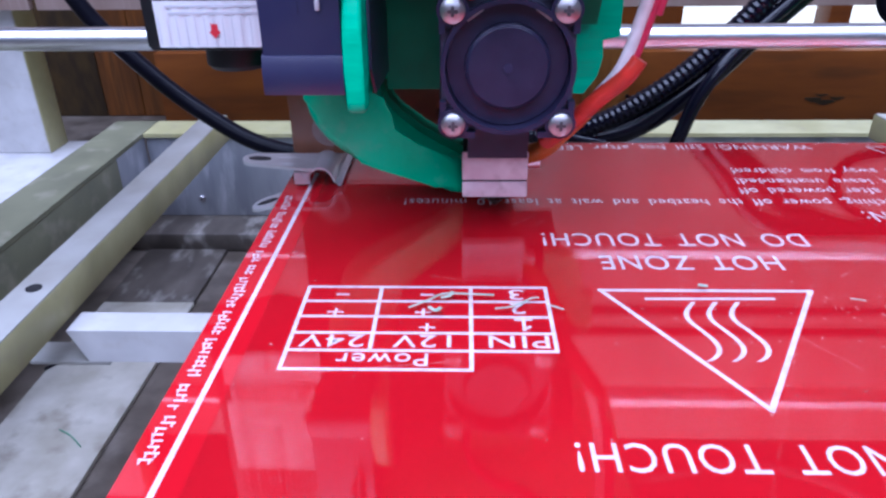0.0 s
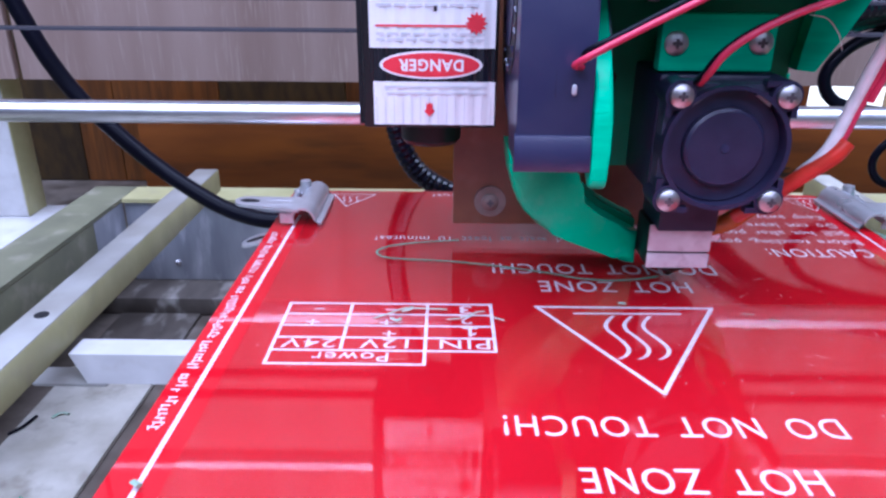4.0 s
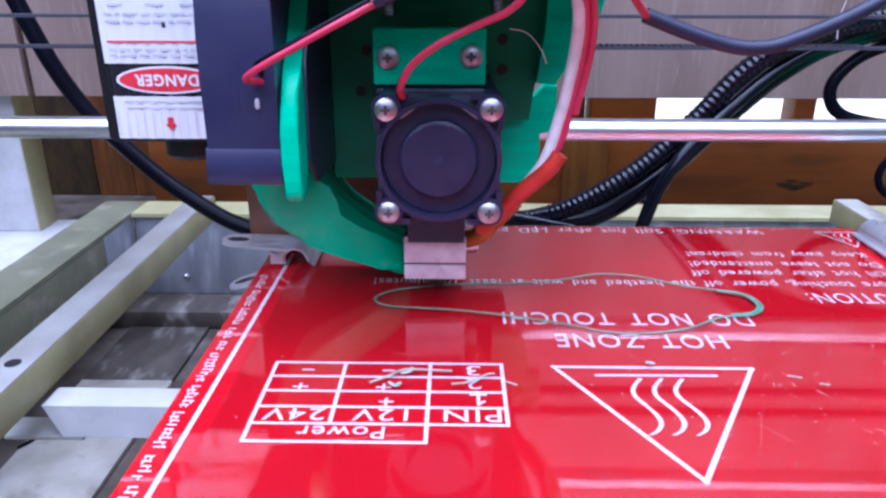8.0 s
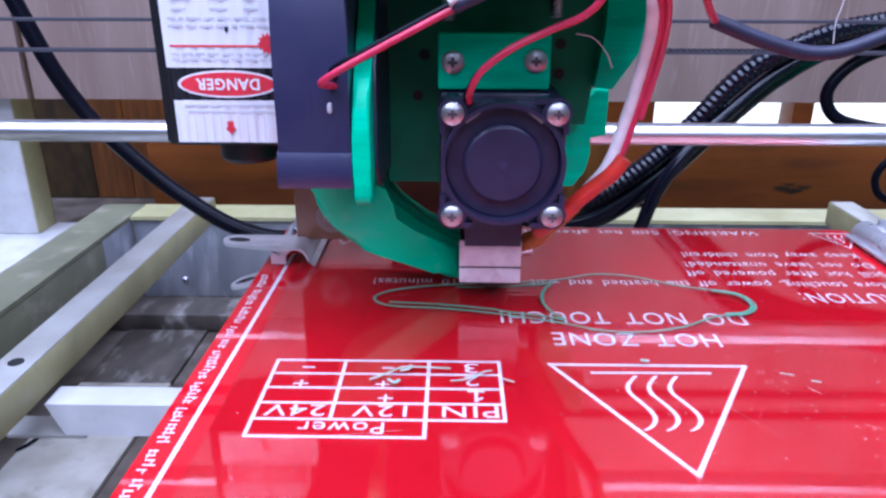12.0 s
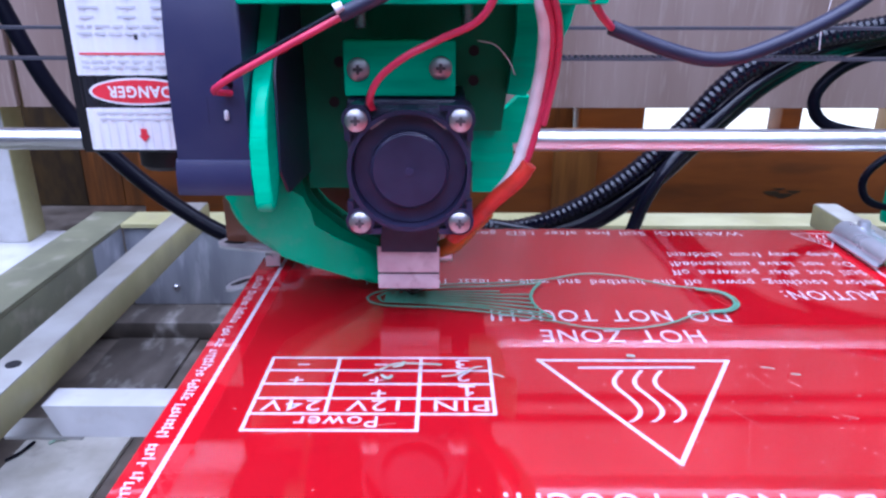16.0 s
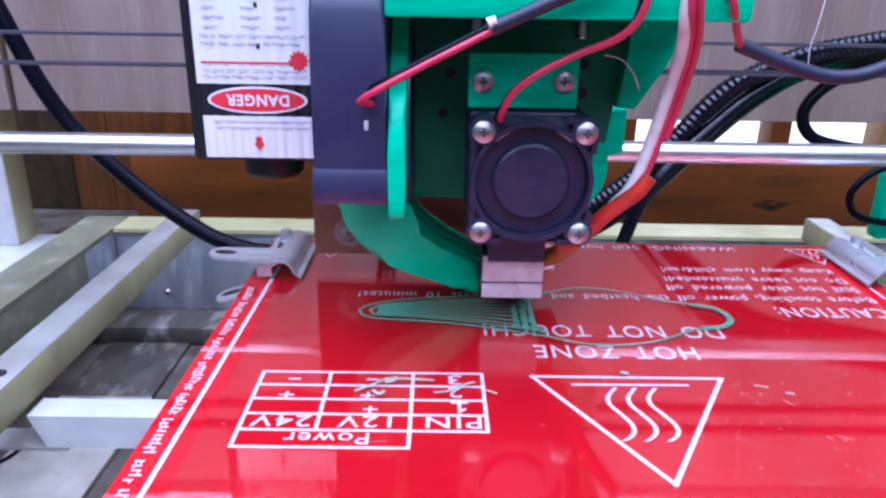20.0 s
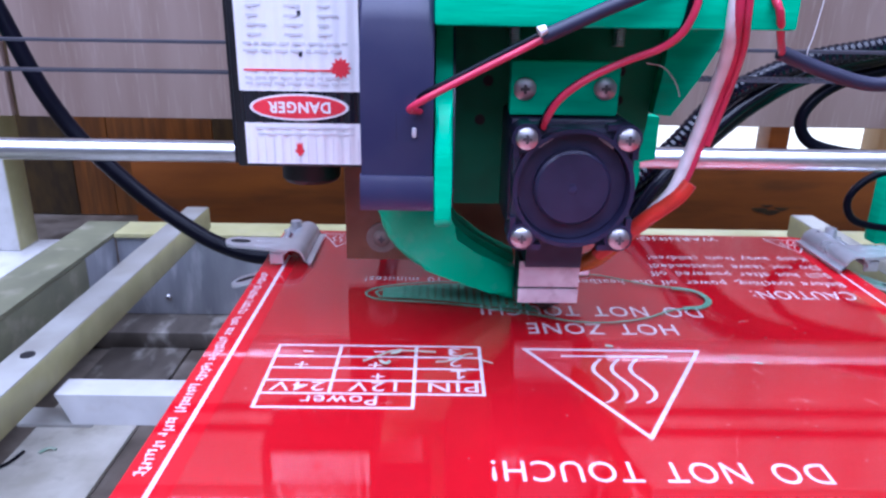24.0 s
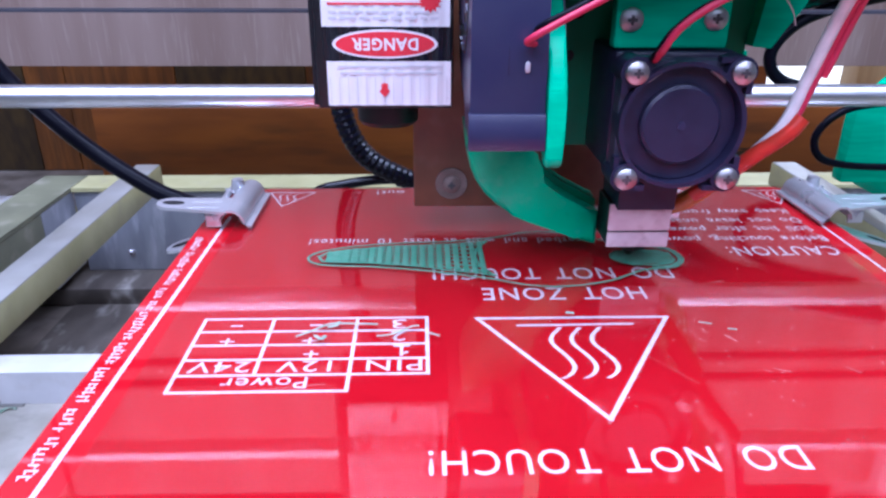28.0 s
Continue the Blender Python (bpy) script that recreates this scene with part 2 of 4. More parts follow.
WOOD_M = material("warm_brown_stained_wood", (0.25, 0.085, 0.012), 0.45, colour2=(0.13, 0.045, 0.008), grain=14, stretch=(12, 6, 1), bump=0.2, spots=(0.05, 0.025, 0.01), spot_scale=18, spot_amount=0.6)
WOOD_V = material("dark_brown_stained_wood", (0.070, 0.040, 0.008), 0.6, colour2=(0.032, 0.018, 0.005), grain=14, stretch=(8, 6, 3), bump=0.2, spots=(0.03, 0.02, 0.01), spot_scale=16, piece=0.3)
PINE = material("pale_pine", (0.5, 0.33, 0.14), 0.55, colour2=(0.4, 0.25, 0.1), grain=9, stretch=(14, 6, 1), bump=0.15)
PLY = material("greyish_plywood", (0.325, 0.236, 0.200), 0.6, colour2=(0.225, 0.150, 0.120), grain=5, stretch=(6, 2, 0.5), bump=0.15, spots=(0.44, 0.35, 0.30), spot_scale=80, spot_amount=0.4, detail=7)
BENCH = material("worn_wooden_bench", (0.15, 0.125, 0.10), 0.4, colour2=(0.06, 0.048, 0.036), grain=40, spots=(0.24, 0.21, 0.18), spot_scale=45, spot_amount=0.5, bump=0.15)
# This colour holds grime and, under the bed, shade as well.
GRIMY_SHADED = material("grimy_shaded_board", (0.080, 0.066, 0.052), 0.6, colour2=(0.036, 0.028, 0.021), grain=38, spots=(0.26, 0.24, 0.21), spot_scale=55, spot_amount=0.8, bump=0.15, stretch=(1.6, 0.7, 1), rough_var=0.1)
PALEBOARD = material("scuffed_pale_board", (0.50, 0.475, 0.41), 0.42, colour2=(0.35, 0.325, 0.26), grain=45, spots=(0.16, 0.13, 0.09), spot_scale=60, spot_amount=0.7, bump=0.15)
PLASTER = material("dark_unseen_walls", (0.17, 0.165, 0.16), 0.8, grain=6)
CONCRETE = material("concrete_floor", (0.3, 0.29, 0.28), 0.8, grain=5)
# Emission puts daylight into the wall; no sun reaches it.
BRIGHT = material("glowing_white_wall", (1.0, 0.95, 0.80), 0.8, glow=1.15)


# ---------- mesh helpers (millimetres) ----------
def box(bm, x0, x1, y0, y1, z0, z1, bevel=0.0, seg=2):
    made = bmesh.ops.create_cube(bm, size=1.0)["verts"]
    for v in made:
        v.co = Vector(((x0 + x1) / 2 + v.co.x * (x1 - x0), (y0 + y1) / 2 + v.co.y * (y1 - y0), (z0 + z1) / 2 + v.co.z * (z1 - z0)))
    if bevel:
        edges = list({e for v in made for e in v.link_edges})
        bmesh.ops.bevel(bm, geom=edges, offset=bevel, segments=seg, affect="EDGES", profile=0.5)
    return bm


def cyl(bm, p0, p1, r0, r1=None, seg=24):
    p0, p1 = Vector(p0), Vector(p1)
    m = Matrix.Translation((p0 + p1) / 2) @ (p1 - p0).to_track_quat("Z", "Y").to_matrix().to_4x4()
    bmesh.ops.create_cone(bm, cap_ends=True, segments=seg, radius1=r0, radius2=r0 if r1 is None else r1, depth=(p1 - p0).length, matrix=m)
    return bm


def extrude(bm, outline, axis, a, b):
    """A prism: outline of (u, v) pairs in the plane across the axis, from a to b along it."""
    def at(u, v, w):
        return {"x": (w, u, v), "y": (u, w, v), "z": (u, v, w)}[axis]
    lo = [bm.verts.new(at(u, v, a)) for u, v in outline]
    hi = [bm.verts.new(at(u, v, b)) for u, v in outline]
    n = len(outline)
    bm.faces.new(lo)
    bm.faces.new(hi[::-1])
    for i in range(n):
        bm.faces.new((lo[i], hi[i], hi[(i + 1) % n], lo[(i + 1) % n]))
    return bm


def spline(points, steps=8, closed=False):
    """A smooth line through the points."""
    pts = [Vector(p) for p in points]
    n = len(pts)
    out = []
    for i in range(n if closed else n - 1):
        p1, p2 = pts[i], pts[(i + 1) % n]
        p0 = pts[i - 1] if closed or i else p1 * 2 - p2
        p3 = pts[(i + 2) % n] if closed or i + 2 < n else p2 * 2 - p1
        for k in range(steps):
            t = k / steps
            out.append(0.5 * ((2 * p1) + (p2 - p0) * t + (2 * p0 - 5 * p1 + 4 * p2 - p3) * t * t + (3 * p1 - p0 - 3 * p2 + p3) * t ** 3))
    if not closed:
        out.append(pts[-1])
    return out


def tube(bm, line, r, seg=10, squash=1.0, ribs=0.0):
    """A tube along a line of points; ribs: how far every other ring swells."""
    line = [Vector(p) for p in line]
    rings = []
    up = Vector((0.13, 0.21, 0.97)).normalized()
    for i, p in enumerate(line):
        d = (line[min(i + 1, len(line) - 1)] - line[max(i - 1, 0)]).normalized()
        s = d.cross(up)
        s = s.normalized() if s.length > 1e-3 else Vector((1, 0, 0))
        u = s.cross(d).normalized()
        rr = r + (ribs if i % 2 else 0.0)
        rings.append([bm.verts.new(p + s * rr * math.cos(a) + u * rr * squash * math.sin(a)) for a in (2 * math.pi * k / seg for k in range(seg))])
    for a, b in zip(rings, rings[1:]):
        for k in range(seg):
            bm.faces.new((a[k], a[(k + 1) % seg], b[(k + 1) % seg], b[k]))
    bm.faces.new(rings[0][::-1])
    bm.faces.new(rings[-1])
    return bm


def resample(line, step):
    out, left = [line[0]], step
    for a, b in zip(line, line[1:]):
        length, done = (b - a).length, 0.0
        while length - done >= left:
            done += left
            out.append(a.lerp(b, done / length))
            left = step
        left -= length - done
    return out


def finish(name, bm, mat, smooth=40.0):
    bmesh.ops.recalc_face_normals(bm, faces=bm.faces)
    bmesh.ops.scale(bm, vec=(MM, MM, MM), verts=bm.verts)
    for f in bm.faces:
        f.smooth = True
    for e in bm.edges:
        e.smooth = len(e.link_faces) == 2 and e.calc_face_angle(3.0) < radians(smooth)
    me = bpy.data.meshes.new(name)
    bm.to_mesh(me)
    bm.free()
    me.materials.append(mat)
    return me


def part(name, bm, mat, parent, label="", smooth=40.0):
    ob = new(name, finish(name, bm, mat, smooth))
    ob.parent = parent
    return tagged(ob, label=label)


def thing(name, label, category, group="", kind="", at=(0, 0, 0)):
    ob = new(name)
    ob.empty_display_size = 0.01
    ob.location = Vector(at) * MM
    return tagged(ob, label=label, category=category, group=group, kind=kind)


def single(name, bm, mat, label, category, group="", kind="", smooth=40.0):
    return tagged(new(name, finish(name, bm, mat, smooth)), label=label, category=category, group=group, kind=kind)


def B():
    return bmesh.new()


def lettering(name, words, x_right, y_base, width, height, z, mat, parent, upright=False, face=None, weight=0.004):
    """Words as thin raised ink. On the bed they read from behind (turned half round); upright: on a front face, face = (x, y, z)."""
    data = bpy.data.curves.new(name, "FONT")
    data.body, data.size, data.extrude, data.offset, data.resolution_u = words, 1.0, 0.0, weight, 3
    data.space_character, data.space_word = 1.1, 1.7
    tmp = new(name, data)
    bpy.context.view_layer.update()
    me = bpy.data.meshes.new_from_object(tmp.evaluated_get(bpy.context.evaluated_depsgraph_get()))
    bpy.data.objects.remove(tmp)
    xs = [v.co.x for v in me.vertices]
    ys = [v.co.y for v in me.vertices]
    cap = 0.729
    sx, sy = width / (max(xs) - min(xs)), height / cap
    for v in me.vertices:
        u, w = (v.co.x - min(xs)) * sx, v.co.y * sy
        if face:
            v.co = Vector((face[0] + (-u if not upright else u), face[1], face[2] + (-w if not upright else w))) * MM
        else:
            v.co = Vector((x_right - u, y_base - w, z)) * MM
    me.update()
    bm = B()
    bm.from_mesh(me)
    bmesh.ops.recalc_face_normals(bm, faces=bm.faces)
    bm.to_mesh(me)
    bm.free()
    me.materials.clear()
    me.materials.append(mat)
    ob = new(name, me)
    ob.parent = parent
    return ob


def screw_head(parent, at, r, name="screw", facing="y", mat=None):
    """A pan head, facing the front; grey bars put in its cross recess's shade."""
    x, y, z = at
    bm = B()
    if facing == "y":
        cyl(bm, (x, y + 1.2, z), (x, y - 0.4, z), r, r * 0.96, 20)
        cyl(bm, (x, y - 0.4, z), (x, y - 1.1, z), r * 0.96, r * 0.62, 20)
    else:
        cyl(bm, (x, y, z - 1.2), (x, y, z + 0.4), r, r * 0.96, 20)
        cyl(bm, (x, y, z + 0.4), (x, y, z + 1.1), r * 0.96, r * 0.62, 20)
    s = part(name, bm, mat or SCREW, parent)
    bm = B()
    w, l = r * 0.13, r * 0.40
    if facing == "y":
        box(bm, x - l, x + l, y - 1.16, y - 0.9, z - w, z + w)
        box(bm, x - w, x + w, y - 1.18, y - 0.9, z - l, z + l)
    else:
        box(bm, x - l, x + l, y - w, y + w, z + 0.9, z + 1.16)
        box(bm, x - w, x + w, y - l, y + l, z + 0.9, z + 1.18)
    part("cross_recess", bm, RECESS, s)
    return s


# ---------- the room ----------
def room():
    # Unseen walls and ceiling are added; their dark tone cuts reflections and fill.
    for name, dims, mat, label in (
            ("floor", (-2000, 2000, -2000, 1800, -1010, -960), CONCRETE, "grey concrete workshop floor"),
            ("ceiling", (-2000, 2000, -2000, 1800, 1600, 1650), PLASTER, "unseen ceiling, dark to keep reflections and fill low"),
            ("wall_south", (-2000, 2000, -2050, -2000, -960, 1600), PLASTER, "unseen wall behind the viewer, dark to keep fill low"),
            ("wall_north", (-2000, 2000, 1800, 1850, -960, 1600), PLASTER, "unseen far wall, dark to keep reflections low"),
            ("wall_west", (-2050, -2000, -2000, 1800, -960, 1600), PLASTER, "unseen side wall, dark to keep fill low"),
            ("wall_east", (2000, 2050, -2000, 1800, -960, 1600), PLASTER, "unseen side wall, dark to keep fill low")):
        single(name, box(B(), *dims), mat, label, name.split("_")[0], kind="structure")
    # This wall glows by itself in place of daylight falling on it.
    single("backdrop", box(B(), 60, 1100, 740, 745, -160, 200), BRIGHT, "white wall seen through the gap, glowing in place of daylight", "wall", kind="structure")


def bench():
    top = thing("workbench", "worn wooden workbench carrying the machine", "bench", kind="structure")
    part("bench_top", box(B(), -700, 700, -420, 760, -165, -131), BENCH, top)
    for x in (-640, 640):
        for y in (-380, 700):
            part("leg", box(B(), x - 35, x + 35, y - 35, y + 35, -960, -165), WOOD_V, top)


def enclosure():
    """Boards and studs of the wooden shelf behind the machine."""
    back = thing("wooden_shelf_back", "brown stained wooden boards and studs behind the machine", "shelf", kind="structure")
    part("rail_board", box(B(), -322, 760, 515, 536, -130.8, -59, 1.5), WOOD, back, "wide horizontal orange-brown board")
    for x0, x1 in ((-630, -454), (-453.5, -397), (-396.5, -358), (-357.5, -252), (-251.5, -126), (-125.5, 105)):
        part("board", box(B(), x0, x1, 552, 570, -130.5, 250, 1.0), WOOD_V if x1 in (-454, -397, -126) else WOOD_M, back)
    part("stud", box(B(), -106, -58, 537, 551.5, -130.5, 250, 1.5), PINE, back, "pale pine upright")
    part("batten", box(B(), 80, 122, 509, 514.8, -130.8, -40, 0.8), BATTEN, back, "paler upright wooden batten")
    part("stud", box(B(), 108, 171, 537, 570, -130.5, 250, 1.5), WOOD, back)
    bm = B()
    for x, z, w, h in ((296, -104, 7, 2.2), (307, -106.5, 9, 2.6), (318, -103, 6, 1.6), (303, -100, 5, 1.0)):
        extrude(bm, [(x + w * math.cos(a) + 1.2 * math.cos(3 * a), z + h * math.sin(a) + 0.6 * math.cos(2 * a)) for a in np.linspace(0, 2 * math.pi, 18)[:-1]], "y", 514.3, 514.9)
    part("burnt_mark", bm, WOOD_V, back, "dark stained patches on the board")
    part("stud", box(B(), 306, 326, 540, 570, -130.5, 250, 1.5), WOOD, back)
    part("stud", box(B(), 416, 460, 540, 570, -130.5, 250, 1.5), PINE, back)
    single("plywood_panel", box(B(), -430, -301.5, 304, 310, 13.2, 330, 0.6), PLY, "narrow grey plywood panel beside the hung one", "panel")
    board = single("plywood_panel", box(B(), -297, 455, 304, 310, 13.2, 330, 0.6), PLY, "greyish plywood panel hung behind the gantry", "panel")
    return board


# ---------- machine frame ----------
def machine_frame():
    fr = thing("machine_frame", "cream painted steel base frame of the machine", "frame")
    # each rail: a flange and an upright leg
    part("rear_rail", extrude(B(), [(282, -59.5), (309, -59.5), (309, -126), (307, -126), (307, -62), (282, -62)], "x", -236.5, 319), CREAM, fr)
    part("left_rail", extrude(B(), [(-265, -59.5), (-237, -59.5), (-237, -62), (-263, -62), (-263, -130), (-265, -130)], "y", -300, 309), RAILGREY, fr)
    part("left_rail_face", box(B(), -239.5, -237.1, -300, 243, -96, -62.3, 0.4), RAILGREY, fr)
    part("right_rail", extrude(B(), [(319.5, -59.5), (347, -59.5), (347, -130), (345, -130), (345, -62), (319.5, -62)], "y", -300, 309), CREAM, fr)
    part("rear_plate", box(B(), -236.5, 319, 284.5, 286.5, -118, -62.3, 0.3), ZINC, fr, "grey galvanised rear plate")
    part("corner_plate", box(B(), -239.4, -237, 243.4, 284, -112, -62.3, 0.3), ZINC, fr)
    part("rear_sill", box(B(), -262, 345, 256, 305, -130, -118.3, 0.6), GRIMY_SHADED, fr)
    for x, z in ((-206.5, -105.6), (-231, -82.6), (-140.6, -105.6)):
        screw_head(fr, (x, 284.0, z), 2.4)
    post = part("left_post", box(B(), -372, -322.4, 318, 342, -85.5, 420, 0.8), PAINT, fr, "white painted upright post")
    # Thin cream plate makes the post's right side yellower than its front.
    part("post_side", box(B(), -322.3, -321.7, 318.4, 341.6, -85.5, 420, 0.1), CREAM, post)
    part("post_foot", box(B(), -385, -266, 200, 345, -93.5, -85.7, 0.8), PAINT, fr)
    part("foot_block", box(B(), -385, -266, 200, 345, -130.5, -93.7, 0.8), CREAM, fr)
    part("right_post", box(B(), 360, 398, 293, 345, -130, 420, 0.8), PAINT, fr)
    # The pale board's rear stretch, darkened for grime and the shade on it.
    part("belly_sheet", box(B(), -236, -184.5, 190.6, 255.5, -131, -128.6, 0.4), GRIMY_SHADED, fr, "rear stretch of the board under the bed, grime and shade in its colour")
    part("floor_board", box(B(), -236, -184, -298, 190, -131, -128.4, 0.4), PALEBOARD, fr, "pale scuffed board under the bed")
    return fr


def gantry():
    rod = thing("x_axis_gantry", "polished steel guide rods with a black toothed belt", "gantry")
    part("guide_rod", cyl(B(), (-300, 87, 38.2), (300, 87, 38.2), 3.8, seg=32), STEEL, rod, "polished steel guide rod")
    part("guide_rod", cyl(B(), (-300, 87, 108), (300, 87, 108), 3.8, seg=32), STEEL, rod, "polished steel guide rod")
    for z in (65.6, 75.4):
        bm = B()
        box(bm, -300, 300, 84, 90, z - 0.45, z + 0.45)
        for i in range(50 if z < 70 else 0):
            x = 10 + i * 2
            box(bm, x, x + 1.0, 84, 90, z - 1.0 if z > 70 else z + 0.4, z - 0.4 if z > 70 else z + 1.0)
        part("toothed_belt", bm, BELT, rod)
    part("end_block", box(B(), -320, -292, 70, 110, 20, 130, 2), GREEN, rod)
    part("end_block", box(B(), 292, 320, 70, 110, 20, 130, 2), GREEN, rod)
    return rod


# ---------- moving bed ----------
def sled():
    s = thing("bed_sled", "white painted steel sled that carries the heated bed", "sled")
    for x0, x1, name in ((-179.5, -165.8, "side_rail"), (197, 211, "side_rail")):
        rail = part(name, box(B(), x0, x1, -170, 250, -48.5, -35, 0.8), CREAM, s)
        # Thin plate makes the rail's top greyer than its cream sides.
        part("rail_top", box(B(), x0 + 0.3, x1 - 0.3, -170, 249, -34.95, -34.5, 0.1), RAILTOP, rail)
        for y in (56.4, -90):
            bm = B()
            cyl(bm, ((x0 + x1) / 2, y, -34.6), ((x0 + x1) / 2, y, -34.2), 2.6, seg=20)
            # A raised near-black disc stands for the hole's shade.
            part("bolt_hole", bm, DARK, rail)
    for y in (-110, 58.4):
        bar = part("cross_bar", extrude(B(), [(-163.8, -48.7), (196.8, -48.7), (191.5, -61.4), (-158.8, -61.4)], "y", y - 5.7, y + 5.7), PAINT, s)
        for x0, x1 in ((-180, -152), (185, 206)):
            part("bar_flange", box(B(), x0, x1, y - 5.5, y + 6, -63.0, -61.5, 0.3), RAILTOP, bar)
    for x in (-70, 110):
        for y in (-110, 58.4):
            part("standoff", cyl(B(), (x, y, -48.5), (x, y, -3.2), 4, seg=16), STEEL, s)
    return s


BED_X0, BED_X1, BED_Y0, BED_Y1 = -86.5, 126.5, -111.0, 102.0


def stroke(bm, p, q, w, z=0.06):
    """A flat ink line between two points of the bed."""
    p, q = Vector((*p, z)), Vector((*q, z))
    d = (q - p).normalized()
    s = Vector((-d.y, d.x, 0)) * w / 2
    e = d * w / 2
    bm.faces.new([bm.verts.new(v) for v in (p - s - e, q - s + e, q + s + e, p + s - e)])
    return bm


def heated_bed():
    bed = thing("heated_bed", "glossy red heated bed plate with white printed warnings", "heated bed")
    outline = []
    r = 5.0
    for cx, cy, a0 in ((BED_X1 - r, BED_Y1 - r, 0), (BED_X0 + r, BED_Y1 - r, 90), (BED_X0 + r, BED_Y0 + r, 180), (BED_X1 - r, BED_Y0 + r, 270)):
        outline += [(cx + r * math.cos(radians(a0 + k * 15)), cy + r * math.sin(radians(a0 + k * 15))) for k in range(7)]
    part("heater_plate", extrude(B(), outline, "z", -3.0, 0.0), RED, bed, "glossy red coated aluminium plate")
    # pin table
    xs, ys = (-67.0, -50.0, -29.3, -12.0), [0.7 - 6.28 * i for i in range(6)]
    table = part("pin_table", stroke(B(), (xs[0], ys[0]), (xs[3], ys[0]), 0.9), SILK, bed, "white printed pin table")
    for y in ys[1:5]:
        part("table_line", stroke(B(), (xs[0], y), (xs[3], y), 0.9), SILK, table)
    part("table_line", stroke(B(), (xs[0], ys[5]), (xs[2], ys[5]), 0.9, 0.08), SILK, table)
    for x, y in ((xs[0], ys[5]), (xs[1], ys[4]), (xs[2], ys[5]), (xs[3], ys[4])):
        part("table_line", stroke(B(), (x, ys[0]), (x, y), 0.9, 0.1), SILK, table)
    z = 0.07
    for words, xr, yb, w, h in (
            ("PIN", -13.2, -18.9, 12.5, 4.6), ("12V", -33.5, -18.9, 12.0, 4.6), ("24V", -51.5, -18.9, 13.5, 4.6), ("Power", -38.0, -25.4, 18.5, 4.4),
            ("2", -17.2, -6.2, 3.4, 4.6), ("3", -17.2, -0.3, 3.4, 4.6),
            ("-", -37.8, -1.2, 3.0, 5.0), ("+", -38.0, -7.9, 3.6, 4.6), ("-", -57.2, -1.2, 3.0, 5.0), ("+", -57.4, -7.9, 3.6, 4.6), ("+", -37.0, -13.8, 3.4, 4.6),
            ("HOT ZONE", 47.0, 16.6, 44.0, 7.4), ("DO NOT TOUCH!", 58.4, 29.2, 68.6, 7.6),
            ("DO NOT TOUCH!", 57.6, -50.4, 69.8, 7.0), ("HOT ZONE", 46.0, -66.6, 45.0, 7.2),
            ("CAUTION:", 115.0, 43.6, 34.0, 7.0),
            ("Before touching, power off the heatbed and wait at least 10 minutes!", 116.5, 52.2, 165.0, 4.6),
            ("Still hot after powered off", 116.0, 60.6, 64.0, 4.6), ("Do not leave unattended!", 115.8, 68.2, 62.0, 4.6),
            ("Keep away from children!", 115.5, 77.0, 60.0, 4.6), ("WARNING: Still hot after LED goes out!", 90.0, 99.4, 119.9, 4.6)):
        lettering("lettering", words, xr, yb, w, h, z, SILK, bed)
    bm = stroke(stroke(B(), (-18.0, -12.8), (-18.0, -16.8), 0.8), (-19.6, -12.8), (-16.4, -12.8), 0.8, 0.075)
    part("lettering", stroke(bm, (-18.0, -16.6), (-16.8, -15.6), 0.7, 0.09), SILK, bed)
    # warning triangle with three heat waves
    bm = B()
    a, b, c = (0.6, -0.2), (48.6, -0.2), (24.2, -41.6)
    for k, (p, q) in enumerate(((a, b), (b, c), (c, a))):
        stroke(bm, p, q, 1.1, 0.06 + 0.02 * k)
    part("warning_triangle", bm, SILK, bed, "white printed triangle")
    part("triangle_bar", stroke(B(), (10.5, -3.9), (38.8, -3.6), 0.9), SILK, bed)

    def wave(x, y, s):
        bends = ((0, 0), (-2.7, -4.2), (-3.0, -7.7), (-1.4, -11.5), (0.0, -15.2), (0.1, -18.1), (-1.3, -20.6), (-3.2, -22.1))
        line = spline([(x + u * s, y + v * s, 0) for u, v in bends], 4)
        bm = B()
        side = [Vector((0.55 * max(s, 0.5), 0, 0.07)), Vector((-0.55 * max(s, 0.5), 0, 0.07))]
        rows = [[bm.verts.new(p + d) for d in side] for p in line]
        for r0, r1 in zip(rows, rows[1:]):
            bm.faces.new((r0[0], r0[1], r1[1], r1[0]))
        return bm
    for x in (20.6, 25.5, 30.4):
        part("heat_wave", wave(x, -5.1, 1.0), SILK, bed)
    for x0, x1, xm in ((-69.6, -53.0, -62.8), (109.3, 126.3, 117.1)):
        bm = B()
        for k, (p, q) in enumerate((((x0, 97.6), (x1, 97.6)), ((x1, 97.6), (xm, 82.6)), ((xm, 82.6), (x0, 97.6)))):
            stroke(bm, p, q, 0.55, 0.06 + 0.02 * k)
        part("corner_triangle", bm, SILK, bed)
        for d in (-1.6, 1.0, 3.6):
            part("heat_wave", wave(xm + d, 95.6, 0.36), SILK, bed)
    # edge line and unreadable maker's line
    part("edge_line", stroke(B(), (-80.0, -108), (-78.6, 72), 1.1), SILK, bed)
    part("edge_line", stroke(B(), (121.0, -108), (121.0, 74), 0.8), SILK, bed)
    rng = random.Random(5)
    y = 54.0
    bm = B()
    while y > -58:
        n = rng.randint(3, 9)
        for i in range(n):
            h = rng.choice((1.5, 1.5, 2.1))
            x0 = -84.1 - (rng.choice((0, 0, 0.5)))
            stroke(bm, (x0, y), (x0 + h, y), 0.5, 0.07)
            if rng.random() < 0.7:
                stroke(bm, (x0 + 0.2, y - 0.2), (x0 + 0.2, y - 0.9), 0.35, 0.08)
